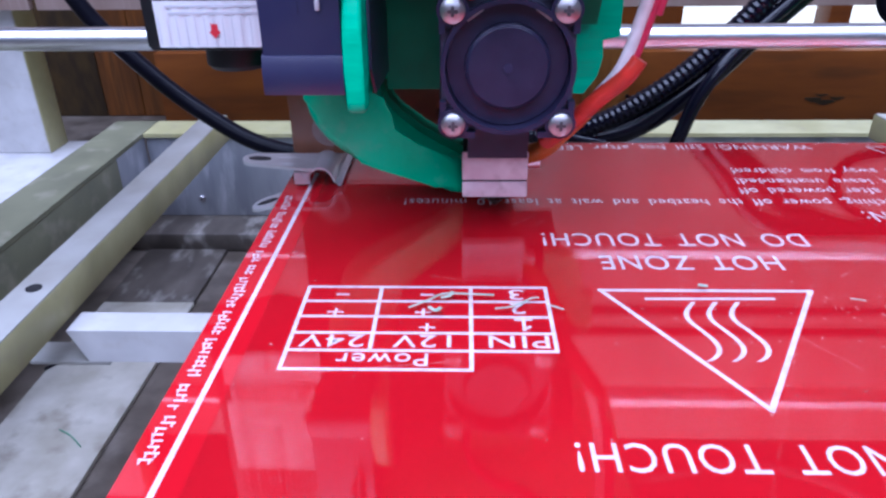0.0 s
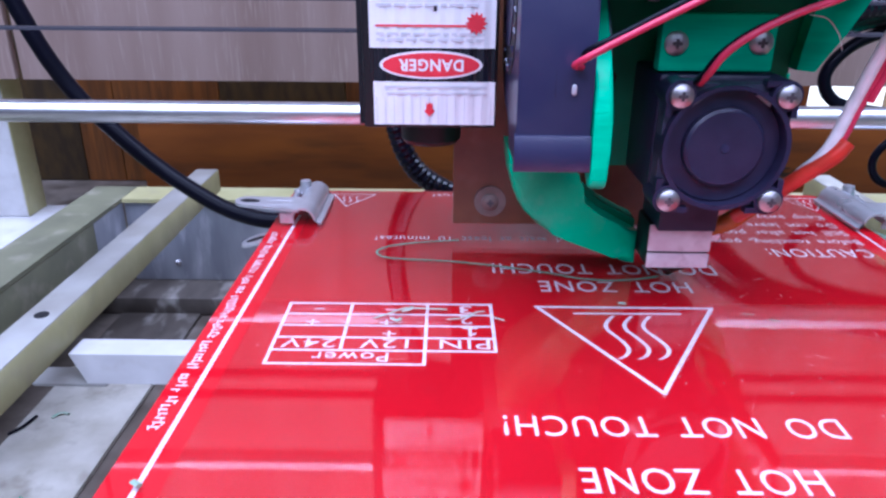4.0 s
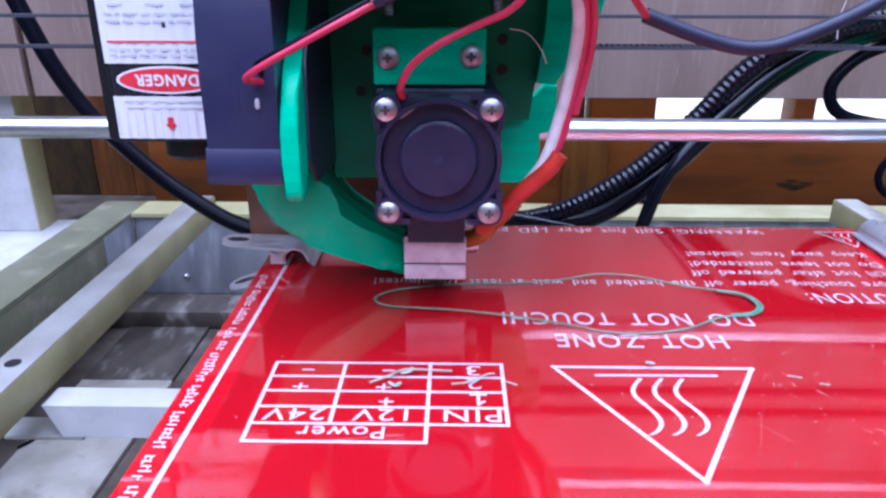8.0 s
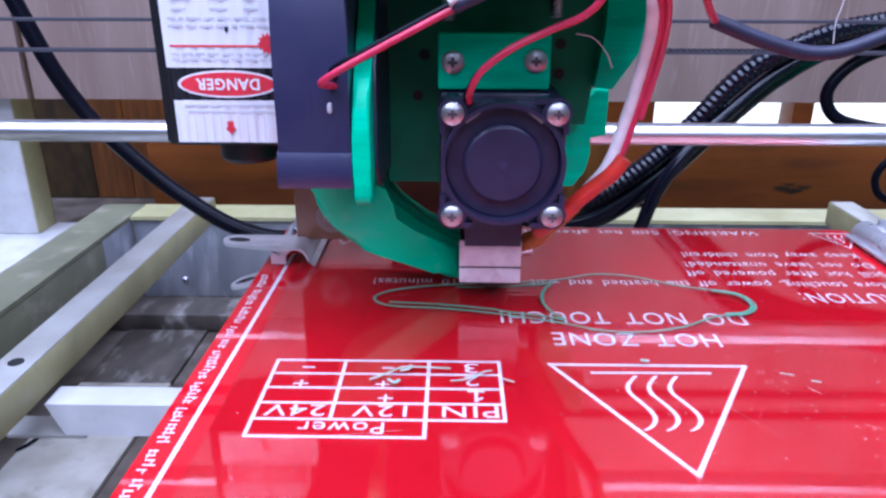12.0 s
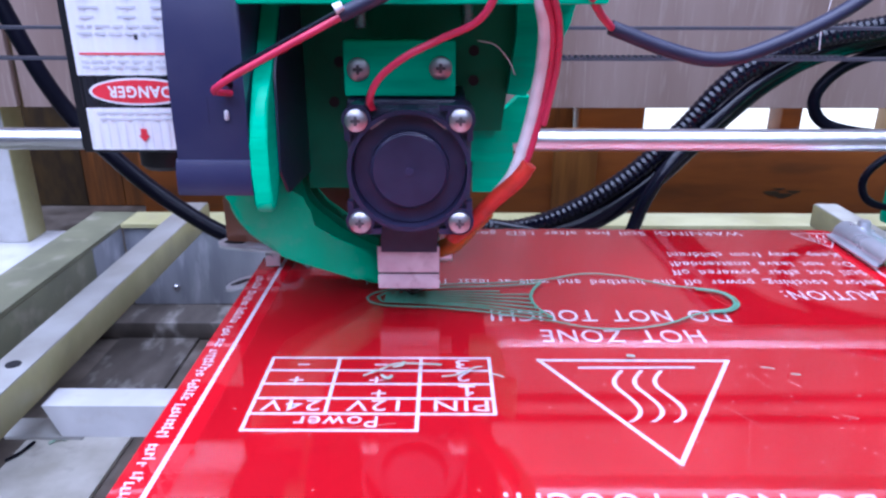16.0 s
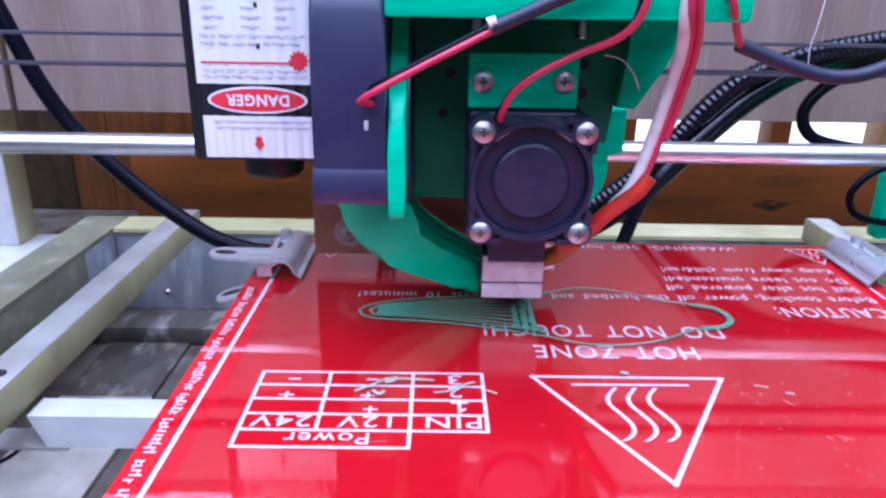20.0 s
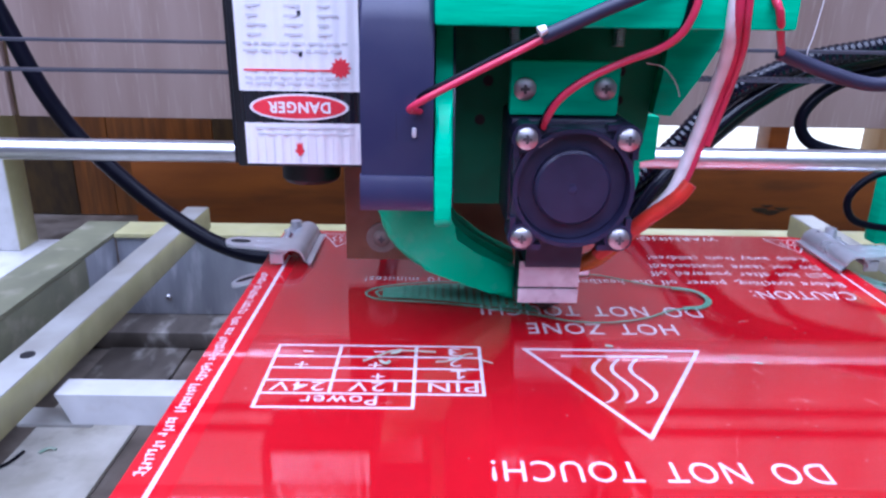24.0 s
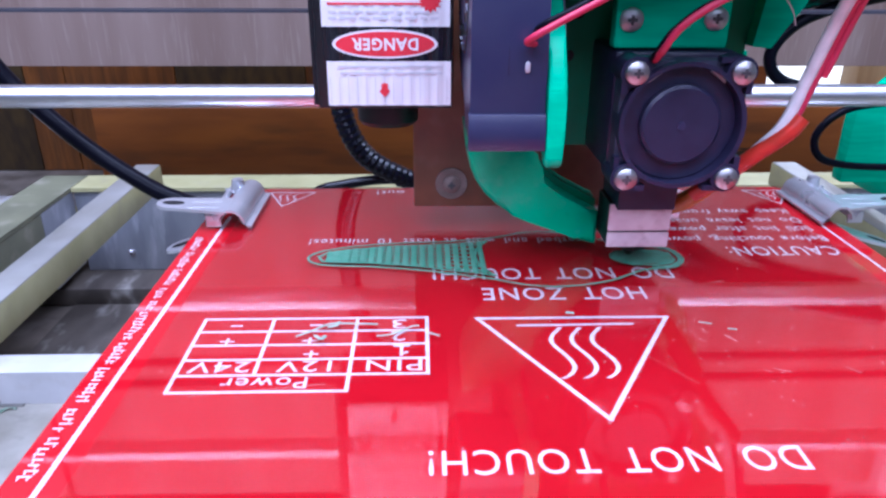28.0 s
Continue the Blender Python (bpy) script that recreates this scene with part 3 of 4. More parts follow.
            if rng.random() < 0.6:
                stroke(bm, (x0 + h - 0.2, y - 0.2), (x0 + h - 0.2, y - 0.9), 0.35, 0.08)
            y -= 1.5
        y -= 1.5
    part("maker_line", bm, SILK, bed, "white printed line of small unreadable marks")
    # fine scratches
    bm = B()
    stroke(bm, (-62, -32), (-34, -28), 0.1, 0.03)
    for k in range(60):
        x, y, d = rng.uniform(-75, 118), rng.uniform(-100, 70), rng.uniform(0.12, 0.4)
        stroke(bm, (x, y), (x + d, y + rng.uniform(-0.3, 0.3)), rng.uniform(0.1, 0.25), 0.035)
    for k in range(110):
        x, y, d = rng.gauss(52, 22), rng.gauss(-8, 22), rng.uniform(0.12, 0.45)
        stroke(bm, (x, y), (x + d, y + rng.uniform(-0.3, 0.3)), rng.uniform(0.1, 0.25), 0.035)
    for k in range(14):
        x, y = rng.uniform(48, 92), rng.uniform(-30, 30)
        a, l = rng.uniform(0, 6.3), rng.uniform(0.8, 3.5)
        stroke(bm, (x, y), (x + l * math.cos(a), y + l * math.sin(a)), 0.16, 0.03)
    for k in range(11):
        x, y = rng.uniform(-60, 110), rng.uniform(-90, 60)
        a, l = rng.uniform(0, 6.3), rng.uniform(2, 16)
        stroke(bm, (x, y), (x + l * math.cos(a), y + l * math.sin(a)), 0.05, 0.03)
    tagged(part("scratching", bm, DUST, bed, "fine pale scratches"), kind="stuff")
    return bed


def glass_plate():
    """A clear pane on the bed, held by the clips; it stops short of the printed edge lines."""
    plate = thing("glass_plate", "clear glass plate clipped onto the red bed", "glass plate")
    part("pane", box(B(), -74.8, 114.8, -106, 101.6, -0.55, 0.3, 0.12, 1), GLASS, plate, smooth=20)
    return plate


def bulldog_clip(name_label, mirror, grip):
    """A flat steel clip: a curved jaw over the bed's edge, two handles pointing out."""
    s = -1 if mirror else 1
    ex = (BED_X1 if mirror else BED_X0) + s * grip
    clip = thing("bulldog_clip", name_label, "clip", group="bed clips")
    y0, y1 = 60.5, 93.0

    def prof(points):
        return [(ex + s * u, v) for u, v in points]
    up = [(17.2, 0.4), (18.0, 0.6), (18.0, 1.2), (15.6, 1.5)]
    up += [(11.4 + 4.6 * math.cos(q), 1.6 + 4.9 * math.sin(q)) for q in np.linspace(radians(10), radians(175), 12)]
    up += [(11.4 + 3.9 * math.cos(q), 1.6 + 4.2 * math.sin(q)) for q in np.linspace(radians(175), radians(8), 12)]
    part("upper_jaw", extrude(B(), prof(up), "y", y0, y1), CLIPSTEEL, clip, smooth=50)
    lo = [(17, -3.6), (18, -4.4), (15, -6.0), (11, -8.4), (7, -7.4), (6, -5.6), (6.8, -5.2), (7.8, -6.6), (11, -7.4), (14.4, -5.0)]
    part("lower_jaw", extrude(B(), prof(lo), "y", y0, y1), CLIPSTEEL, clip, smooth=50)
    ym = 66.5
    for up_handle in (True, False):
        z0 = 6.3 if up_handle else -6.5
        tongue = [(10, 7.0), (2, 6.0), (-5, 5.2)] + [(-8.4 + 4.9 * math.cos(a), 4.9 * math.sin(a)) for a in np.linspace(radians(80), radians(280), 12)] + [(-5, -5.2), (2, -6.0), (10, -7.0)]
        tilt = 0.05 if up_handle else -0.3
        yc = ym if up_handle else ym + 2
        bm = extrude(B(), [(ex + s * u, yc + v) for u, v in tongue], "z", z0 - 0.5, z0 + 0.5)
        for v in bm.verts:
            v.co.z -= (v.co.x - ex) * s * tilt
        hd = part("handle", bm, CLIPSTEEL, clip)
        bm = extrude(B(), [(ex + s * u, yc + v) for u, v in [(-8.0 + 3.6 * math.cos(a), 1.9 * math.sin(a)) for a in np.linspace(0, 2 * math.pi, 20)[:-1]]], "z", z0 - 0.53, z0 + 0.55)
        for v in bm.verts:
            v.co.z -= (v.co.x - ex) * s * tilt
        # A near-black plate is laid in for the slot's shade.
        part("slot", bm, DARK, hd)
        if up_handle:
            for v in (-3.6, 1.6):
                part("pressed_rib", tube(B(), [Vector((ex + s * (-2.4 + 1.9 * k), ym + v + 0.25 * k, z0 + 0.15 - 0.095 * k)) for k in range(6)], 0.6, 8), CLIPSTEEL, hd)
    for y in (y0 + 1.5, y1 - 5):
        part("lug", box(B(), min(ex + s * 3, ex + s * 8), max(ex + s * 3, ex + s * 8), y, y + 1, 0.2, 4.6, 0.3), CLIPSTEEL, clip)
    part("pin", cyl(B(), (ex + s * 4.6, y0 + 1, 3.2), (ex + s * 4.6, y1 - 1, 3.2), 1.2, seg=14), CLIPSTEEL, clip)
    part("rivet", cyl(B(), (ex + s * 8, y1 - 5.5, 4.0), (ex + s * 8, y1 - 5.5, 8.4), 2.6, 2.0, 16), CLIPSTEEL, clip)
    return clip


# ---------- printed shape ----------
OUTLINE = [(-46.6, 36), (-43.5, 40.8), (-33.9, 44.6), (-20, 47), (-6, 48), (9, 50.7), (21, 55.4), (33, 54), (47, 46.4), (61, 42), (64, 34), (59.5, 28), (50, 26.2), (39, 19.6),
           (27, 16.4), (16, 17.2), (6, 21.4), (-11.8, 26.8), (-26, 29.6), (-42, 31.4)]


def bead(parent, line, width, when, height=0.5, z=0.0):
    """One run of extruded plastic that comes to lie on the bed at its time."""
    bm = B()
    tube(bm, [(p[0], p[1], z + height * 0.5) for p in line], width / 2, 6, height / width)
    ob = part("filament_run", bm, FILAMENT, parent)
    RUNS.append((ob, when))
    return ob


RUNS = []


def printed_shape():
    shape = thing("printed_paddle", "thin green plastic paddle outline being laid on the red bed", "printed shape")
    ring = spline([(x, y, 0) for x, y in OUTLINE], 6, True)
    n = len(ring)
    ctr = sum((p for p in ring), Vector()) / n

    def inset(line, d):
        out = []
        m = len(line)
        for i in range(m):
            t = (line[(i + 1) % m] - line[i - 1]).normalized()
            out.append(line[i] + Vector((t.y, -t.x, 0)) * d)
        return out
    # the walk of the head: along the far side to the tip, back along the near side
    start = 18
    order = [(start - i) % n for i in range(n + 1)]
    key = ((0, 0.0), (18, 0.9), (30, 1.9), (44, 3.0), (52, 3.5), (66, 4.4), (76, 5.0), (88, 5.7), (102, 6.9), (n, 7.9))

    def when(i):
        for (a, ta), (b, tb) in zip(key, key[1:]):
            if i <= b:
                return ta + (tb - ta) * (i - a) / max(b - a, 1)
        return key[-1][1]
    for i in range(0, n, 3):
        run = [ring[order[k]] for k in range(i, min(i + 4, n + 1))]
        if len(run) > 1:
            bead(shape, run, 0.8, when(i + 1.5), 0.4)
    inner = inset(ring, -1.0) if (inset(ring, -1.0)[0] - ctr).length < (ring[0] - ctr).length else inset(ring, 1.0)
    # blade end: second pass close to the first
    blade = [k for k in range(n) if inner[k].x > 52]
    blade.sort()
    for i in range(0, len(blade) - 1, 3):
        run = [inner[k] for k in blade[i:i + 4]]
        if len(run) > 1:
            bead(shape, run, 1.0, 5.0 + 0.02 * i, 0.45)
    # grip: outline inside the first, closed by a curve

    def top(x):
        return max(p.y for p in ring if abs(p.x - x) < 2.6)

    def low(x):
        return min(p.y for p in ring if abs(p.x - x) < 2.6)

    def arc_x(y):
        return 7.6 - 5.0 * max(0.0, 1 - ((y - 36) / 13.0) ** 2)
    grip = [Vector((x, low(x) + 2.6, 0)) for x in np.linspace(-42, 7, 14)]
    arc = [Vector((arc_x(y), y, 0)) for y in np.linspace(low(7) + 2.8, top(7) - 2.8, 8)]
    roof = [Vector((x, top(x) - 2.6, 0)) for x in np.linspace(7, -41, 14)]
    tip = [Vector((-43.6, 37, 0))]
    loop = grip + arc + roof + tip + grip[:1]
    for i in range(0, len(loop) - 1, 2):
        bead(shape, loop[i:i + 3], 1.0, 8.8 + 4.2 * i / len(loop), 0.45)
    # lengthwise runs that fan out from the tip
    for k in range(7):
        f = (k + 0.5) / 7
        pts = []
        for x in np.linspace(-41, 5, 9):
            lo, hi = low(x) + 3.2, top(x) - 3.2
            y = lo + (hi - lo) * f if hi > lo else (lo + hi) / 2
            pts.append(Vector((min(x, arc_x(y) - 0.3), y, 0)))
        for i in range(0, 8, 2):
            bead(shape, pts[i:i + 3], 1.05, 13.0 + 0.55 * k + 0.06 * i, 0.45)
    # crosswise runs
    for x in np.arange(-40.5, 5.5, 2.5):
        lo, hi = low(x) + 3.0, top(x) - 3.0
        if hi - lo < 0.8:
            continue
        if x < -31:
            t = 14.8 + (x + 41) * 0.16
        elif x > -4:
            t = 18.3 + (5.5 - x) * 0.24
        else:
            t = 20.6 + (-4 - x) * 0.11
        bead(shape, [Vector((min(x, arc_x(lo) - .4), lo, 0)), Vector((x, (lo + hi) / 2, 0)), Vector((min(x, arc_x(hi) - .4), hi, 0))], 1.6, t, 0.4)
    # blade end: curve and fill
    def blade_x(y):
        return 43.0 + 0.16 * (y - 35.5) ** 2
    loop = [Vector((blade_x(y), y, 0)) for y in np.linspace(30.2, 39.4, 7)] + [Vector(p) for p in ((53, 40.0, 0), (58, 39.6, 0), (60.8, 37.6, 0), (61.2, 33, 0), (59.4, 30.6, 0), (54, 29.4, 0))]
    loop.append(loop[0])
    for i in range(0, len(loop) - 1, 2):
        bead(shape, loop[i:i + 3], 1.0, 25.0 + 0.08 * i, 0.45)
    for i, y in enumerate(np.arange(31.0, 39.4, 1.15)):
        bead(shape, [Vector((blade_x(y) + 0.4, y, 0)), Vector((53, y, 0)), Vector((60.4 if y < 38 else 59, y, 0))], 1.05, 26.1 + 0.2 * i, 0.4)
    return shape


# ---------- print head ----------
def ring_mesh(bm, cx, cz, y0, y1, ro, ri, seg=40):
    def loop(r, y):
        return [bm.verts.new((cx + r * math.cos(2 * math.pi * k / seg), y, cz + r * math.sin(2 * math.pi * k / seg))) for k in range(seg)]
    a, b, c, d = loop(ro, y0), loop(ro, y1), loop(ri, y1), loop(ri, y0)
    for p, q in ((a, b), (b, c), (c, d), (d, a)):
        for k in range(seg):
            bm.faces.new((p[k], p[(k + 1) % seg], q[(k + 1) % seg], q[k]))
    return bm


def print_head():
    h = thing("print_head", "green plastic print head with cooling fan, blower and laser module", "print head")
    camera_eye = Vector((-51, -160, 90.8)) * MM

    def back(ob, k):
        """Scales a part about the camera's place, to fit the camera's view."""
        ob.matrix_basis = Matrix.Translation(camera_eye) @ Matrix.Scale(k, 4) @ Matrix.Translation(-camera_eye)
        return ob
    fx, fz = -28.4, 47.3
    # cooling fan
    fan = part("cooling_fan", ring_mesh(B(), fx, fz, 6.0, 15.8, 14.9, 13.8), BLACK, h, "round black cooling fan")
    for sx in (-1, 1):
        for sz in (-1, 1):
            bm = B()
            cx, cz = fx + sx * 12.1, fz + sz * 12.4
            cyl(bm, (cx, 6.3, cz), (cx, 15.8, cz), 3.5, seg=20)
            box(bm, min(cx, cx - sx * 5), max(cx, cx - sx * 5), 6.6, 9.5, min(cz + sz * 2.0, cz + sz * 3.4), max(cz + sz * 2.0, cz + sz * 3.4))
            box(bm, min(cx + sx * 1.6, cx + sx * 3.0), max(cx + sx * 1.6, cx + sx * 3.0), 6.6, 9.5, min(cz, cz - sz * 5), max(cz, cz - sz * 5))
            part("corner_lug", bm, BLACK, fan)
            screw_head(fan, (cx, 5.6, cz), 2.75)
    seg = 64
    bm = B()
    rim = []
    for k in range(seg):
        a = 2 * math.pi * (k + 0.5) / seg
        c, d = math.cos(a), math.sin(a)
        g = 14.7 / max(abs(c), abs(d))
        rim.append([bm.verts.new((fx + r * c, yy, fz + r * d)) for r, yy in ((14.0, 8.6), (g, 8.6), (g, 15.7), (14.0, 15.7))])
    for p, q in zip(rim, rim[1:] + rim[:1]):
        for i in range(4):
            bm.faces.new((p[i], q[i], q[(i + 1) % 4], p[(i + 1) % 4]))
    part("fan_frame", bm, FANGREY, fan, "square dark grey fan frame", smooth=30)
    for sx in (-1, 1):
        part("corner_web", extrude(B(), [(fx + sx * 9.6, fz + 11.0), (fx + sx * 8.8, fz + 9.8), (fx + sx * 5.4, fz + 12.3), (fx + sx * 6.0, fz + 13.2)], "y", 7.4, 8.8), SCREW, fan)
    rotor = part("rotor", cyl(cyl(B(), (fx, 7.6, fz), (fx, 12, fz), 9.4, seg=40), (fx, 7.0, fz), (fx, 7.6, fz), 8.7, 9.4, 40), BLACK, fan)
    part("hub_dot", cyl(B(), (fx, 6.7, fz), (fx, 7.1, fz), 1.0, seg=20), BLOWER, fan)
    part("blade_ring", ring_mesh(B(), fx, fz, 9.4, 12.0, 13.5, 9.5), BLACK, fan)
    # A near-black plate puts in the shade behind the rotor.
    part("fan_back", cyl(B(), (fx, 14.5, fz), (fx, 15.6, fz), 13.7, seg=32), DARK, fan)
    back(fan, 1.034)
    # heat sink shroud
    part("shroud", box(B(), -43.4, -13.6, 19.5, 46, 32.6, 62.4, 1.0), BLACK, h)
    part("hot_end_neck", extrude(B(), [(-37, 32.5), (-19.5, 32.5), (-20.8, 26), (-21, 19), (-36.6, 19), (-36.6, 26)], "y", 27, 44), BLACK, h)
    # heater block
    block = part("heater_block", box(B(), -37.8, -20.6, 30.8, 44, 6.8, 19.4, 0.5), ANODISED, h, "dark heater block with pale pinkish insulation on its front")
    part("insulation", box(B(), -38.0, -20.4, 29.8, 30.75, 11.6, 19.6, 0.35), KAPTON, block, "pale pinkish insulation pad")
    part("insulation", box(B(), -38.0, -20.4, 29.8, 30.75, 6.6, 11.1, 0.35), KAPTON, block, "pale pinkish insulation pad")
    # Wide near-black nozzle: its colour also holds the shade under the block.
    part("nozzle", cyl(cyl(B(), (-28.6, 38.5, 6.6), (-28.6, 38.5, 3.6), 4.8, seg=6), (-28.6, 38.5, 3.6), (-28.6, 38.5, 0.7), 3.6, 0.5, 20), BRASS, block, "dark brass nozzle, widened and blackened for shade under the block")
    part("heater_cartridge", cyl(B(), (-20.6, 36, 15.5), (-16.8, 36, 15.5), 2.6, seg=16), STEEL, block)
    part("tape_wrap", tube(B(), spline([(-20, 35, 17), (-16, 32, 20), (-12, 28, 26), (-8, 24, 32)], 5), 2.6, 10), AMBER, h, "amber tape round the heater wires")
    # bracket over the fan
    br = part("fan_bracket", box(B(), -44.0, -16.9, 17.5, 22, 63.4, 76.6, 0.6), GREEN, h)
    screw_head(br, (-40.4, 17.3, 69.9), 2.9)
    screw_head(br, (-20.5, 17.3, 70.2), 2.9)
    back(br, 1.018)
    # carriage body
    body = part("carriage_body", extrude(B(), [(-66, 40), (-58, 37), (-14, 37), (-4, 46), (-3, 60), (2, 66), (13, 80), (16, 112), (-66, 112)], "y", 48, 54), GREEN, h)
    bm = extrude(B(), [(-1.6, 42.0), (-1.2, 40.4), (0.2, 39.3), (2.2, 39.2), (4, 40.3), (5, 42.5), (6, 46), (9, 48.8), (14, 50), (30, 44), (48, 42), (48, 112), (24, 112), (21, 85.2), (12, 74.6), (6, 68.4), (2, 64.4), (-0.4, 60), (-1.4, 55), (-1.8, 48)], "x", -62.6, -58.6)
    rim = [e for e in bm.edges if abs(e.verts[0].co.x - e.verts[1].co.x) < 0.1 and all(v.co.y < 20 for v in e.verts)]
    bmesh.ops.bevel(bm, geom=rim, offset=1.0, segments=3, affect="EDGES", profile=0.5, clamp_overlap=True)
    part("left_wall", bm, GREEN, body)
    # Black plate added for the shade on the left wall's inner side.
    part("inner_panel", extrude(B(), [(7, 47), (14, 40), (43, 38), (43, 84), (21, 84), (9, 70)], "x", -58.5, -57.9), BLACK, body, "black panel for the shade on the wall's inner face")
    part("top_bar", box(B(), -63, 15.5, -1, 48, 85.2, 98, 0.8), GREEN, body)
    part("right_wall", extrude(B(), [(-2, 61), (3, 60.5), (9.5, 70.5), (14, 79), (15.4, 85), (0, 85), (0, 76)], "y", 38, 47.9), GREEN, body)
    part("right_tab", extrude(B(), [(-10.3, 27), (-2.2, 27), (1.4, 32), (2.6, 37.4), (2.3, 42.5), (6.9, 43.5), (6.9, 56.8), (3.4, 57), (-0.2, 53.5), (-10.3, 50)], "y", 60, 66), GREEN, body)
    # Fills the carriage with dark green in place of its shade.
    part("feeder_body", extrude(B(), [(-58.5, 33), (-43, 33), (-43, 50), (-3, 50), (-1.5, 62), (2, 84), (-58.5, 84)], "y", 43, 47.6), GREEN_SHADED, h, "carriage interior in dark green for its shade")
    # Near-black discs stand for the shade in these holes.
    for x, z in ((-11, 72), (-11, 64), (-48, 69), (-50, 58)):
        part("dark_hole", cyl(B(), (x, 42.8, z), (x, 43.4, z), 1.5, seg=14), DARK, body)
    for x, z in ((-41.5, 81), (-13, 82)):
        part("threaded_rod", tube(B(), [Vector((x, 40, z - 3 + 0.35 * i)) for i in range(26)], 1.35, 12, 1.0, 0.4), STEEL, body, smooth=20)
    # air duct
    lower = [(-77.0, 42.1), (-76.7, 38.2), (-76.0, 33.9), (-74.6, 30.4), (-72.3, 26.8), (-69, 23.2), (-64.5, 20), (-59.6, 17.2), (-54.9, 14.9), (-49.9, 12.4), (-45.7, 10.1), (-41.9, 7.6), (-38.4, 6.6)]
    upper = [(-38.4, 16.4), (-44.6, 19.8), (-50.3, 23.2), (-55.8, 27.8), (-58.4, 30.4), (-59.8, 33), (-60.5, 35.6), (-60.7, 38), (-60.8, 42.1)]
    bm = extrude(B(), lower + upper, "y", 16, 36)
    front = [e for e in bm.edges if all(v.co.y < 17 for v in e.verts)]
    for v in bm.verts:
        v.co.y += (v.co.x + 77) * 0.39 if v.co.y < 20 else 4.0 * max(0.0, (-62 - v.co.x) / 15)
    bmesh.ops.bevel(bm, geom=front, offset=2.6, segments=4, affect="EDGES", profile=0.5, clamp_overlap=True)
    duct = part("air_duct", bm, GREEN_DUCT, h, "curved green blower duct", smooth=60)
    rear = [(-38.4, 8.5), (-38.4, 18.7), (-41.1, 19.9), (-48.2, 23.7), (-55.3, 29.2), (-58.4, 33), (-59.6, 37), (-60.2, 42), (-66, 42), (-66, 24), (-55, 17)]
    bm = extrude(B(), rear, "y", 37.2, 45)
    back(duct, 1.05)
    # The shade on the duct's rear is put into this darker green.
    part("duct_rear_wall", bm, GREEN_SHADED, duct, "rear wall of the duct in dark green for its shade", smooth=60)
    # blower, its flat side facing sideways
    prof = [(0, 43.4), (18, 43.4), (19, 52)] + [(26 + 26 * math.cos(a), 78 + 26 * math.sin(a)) for a in np.linspace(radians(-85), radians(150), 26)] + [(2.2, 86), (0.6, 76), (0, 66), (0, 52)]
    bm = extrude(B(), prof, "x", -79.6, -63.0)
    rim = [e for e in bm.edges if abs(e.verts[0].co.x - e.verts[1].co.x) < 0.1]
    bmesh.ops.bevel(bm, geom=rim, offset=1.6, segments=3, affect="EDGES", profile=0.5, clamp_overlap=True)
    blower = part("blower_housing", bm, BLOWER, h, "black snail-shaped blower", smooth=60)
    # The inlet's depth is a near-black disc, its shade in the colour.
    inlet = part("blower_inlet", cyl(B(), (-79.8, 26, 78), (-78.6, 26, 78), 17, seg=40), DARK, blower, "round air inlet, a near-black disc for its shade")
    bm = B()
    for k in range(20):
        a = 2 * math.pi * k / 20
        p = Vector((-79.9, 26 + 14.6 * math.cos(a), 78 + 14.6 * math.sin(a)))
        cyl(bm, p, p + Vector((0.3, 1.6 * math.cos(a + 0.7), 1.6 * math.sin(a + 0.7))), 0.5, seg=6)
    part("impeller_blades", bm, BLOWER, inlet)
    part("inlet_hub", cyl(B(), (-80.1, 26, 78), (-79.7, 26, 78), 10, seg=32), BLOWER, inlet)
    part("outlet_lip", extrude(B(), [(-1.6, 44.6), (-1.2, 43.6), (1, 43.6), (1, 52), (-0.4, 51.6), (-1.4, 49)], "x", -79.9, -62.8), BLOWER, blower)
    part("housing_seam", box(B(), -71.5, -71.3, -0.05, 0.4, 60, 66, 0.02), BLACK, blower)
    part("mount_ear", cyl(B(), (-81.4, 22, 106), (-79.6, 22, 106), 4, seg=16), BLOWER, blower)
    part("glue_blob", box(B(), -67.9, -66.8, -0.7, 0.4, 60.6, 63.0, 0.5), INK_GREY, blower)
    # laser module
    laser = part("laser_module", box(B(), -115.6, -81.4, 27.4, 60, 47.0, 124, 0.6), ANODISED, h, "black laser module with a white warning label")
    for k in range(9):
        part("cooling_fin", box(B(), -117.0, -115.7, 30 + k * 3.3, 31.6 + k * 3.3, 47.4, 123.6), ANODISED, laser)
    part("lens_barrel", cyl(cyl(B(), (-98.6, 43, 47), (-98.6, 43, 41), 8.4, seg=32), (-98.6, 43, 41), (-98.6, 43, 39.8), 8.4, 7.4, 32), ANODISED, laser)
    y = 27.2

    def ribbed(x0, x1, z0, z1, rise=0.16):
        """A sheet pressed over the module's fins, with a shallow ripple across it."""
        front = [(x, y - 0.33 + rise + rise * math.cos((x + 113) * 2 * math.pi / 3.7)) for x in np.linspace(x0, x1, 90)]
        return extrude(B(), front + [(x1, y + 0.45), (x0, y + 0.45)], "z", z0, z1)
    lab = part("warning_label", ribbed(-112.9, -81.9, 47.9, 58.9), LABEL, laser, "white warning label")
    part("label_sheet", ribbed(-113.6, -82.2, 67.2, 95.4), LABEL, laser)
    part("black_band", ribbed(-113.6, -82.2, 58.95, 67.15, 0.3), BAND, laser, "glossy black band between the labels")
    part("top_band", ribbed(-113.6, -82.2, 95.45, 118, 0.3), BAND, laser)
    y -= 0.34
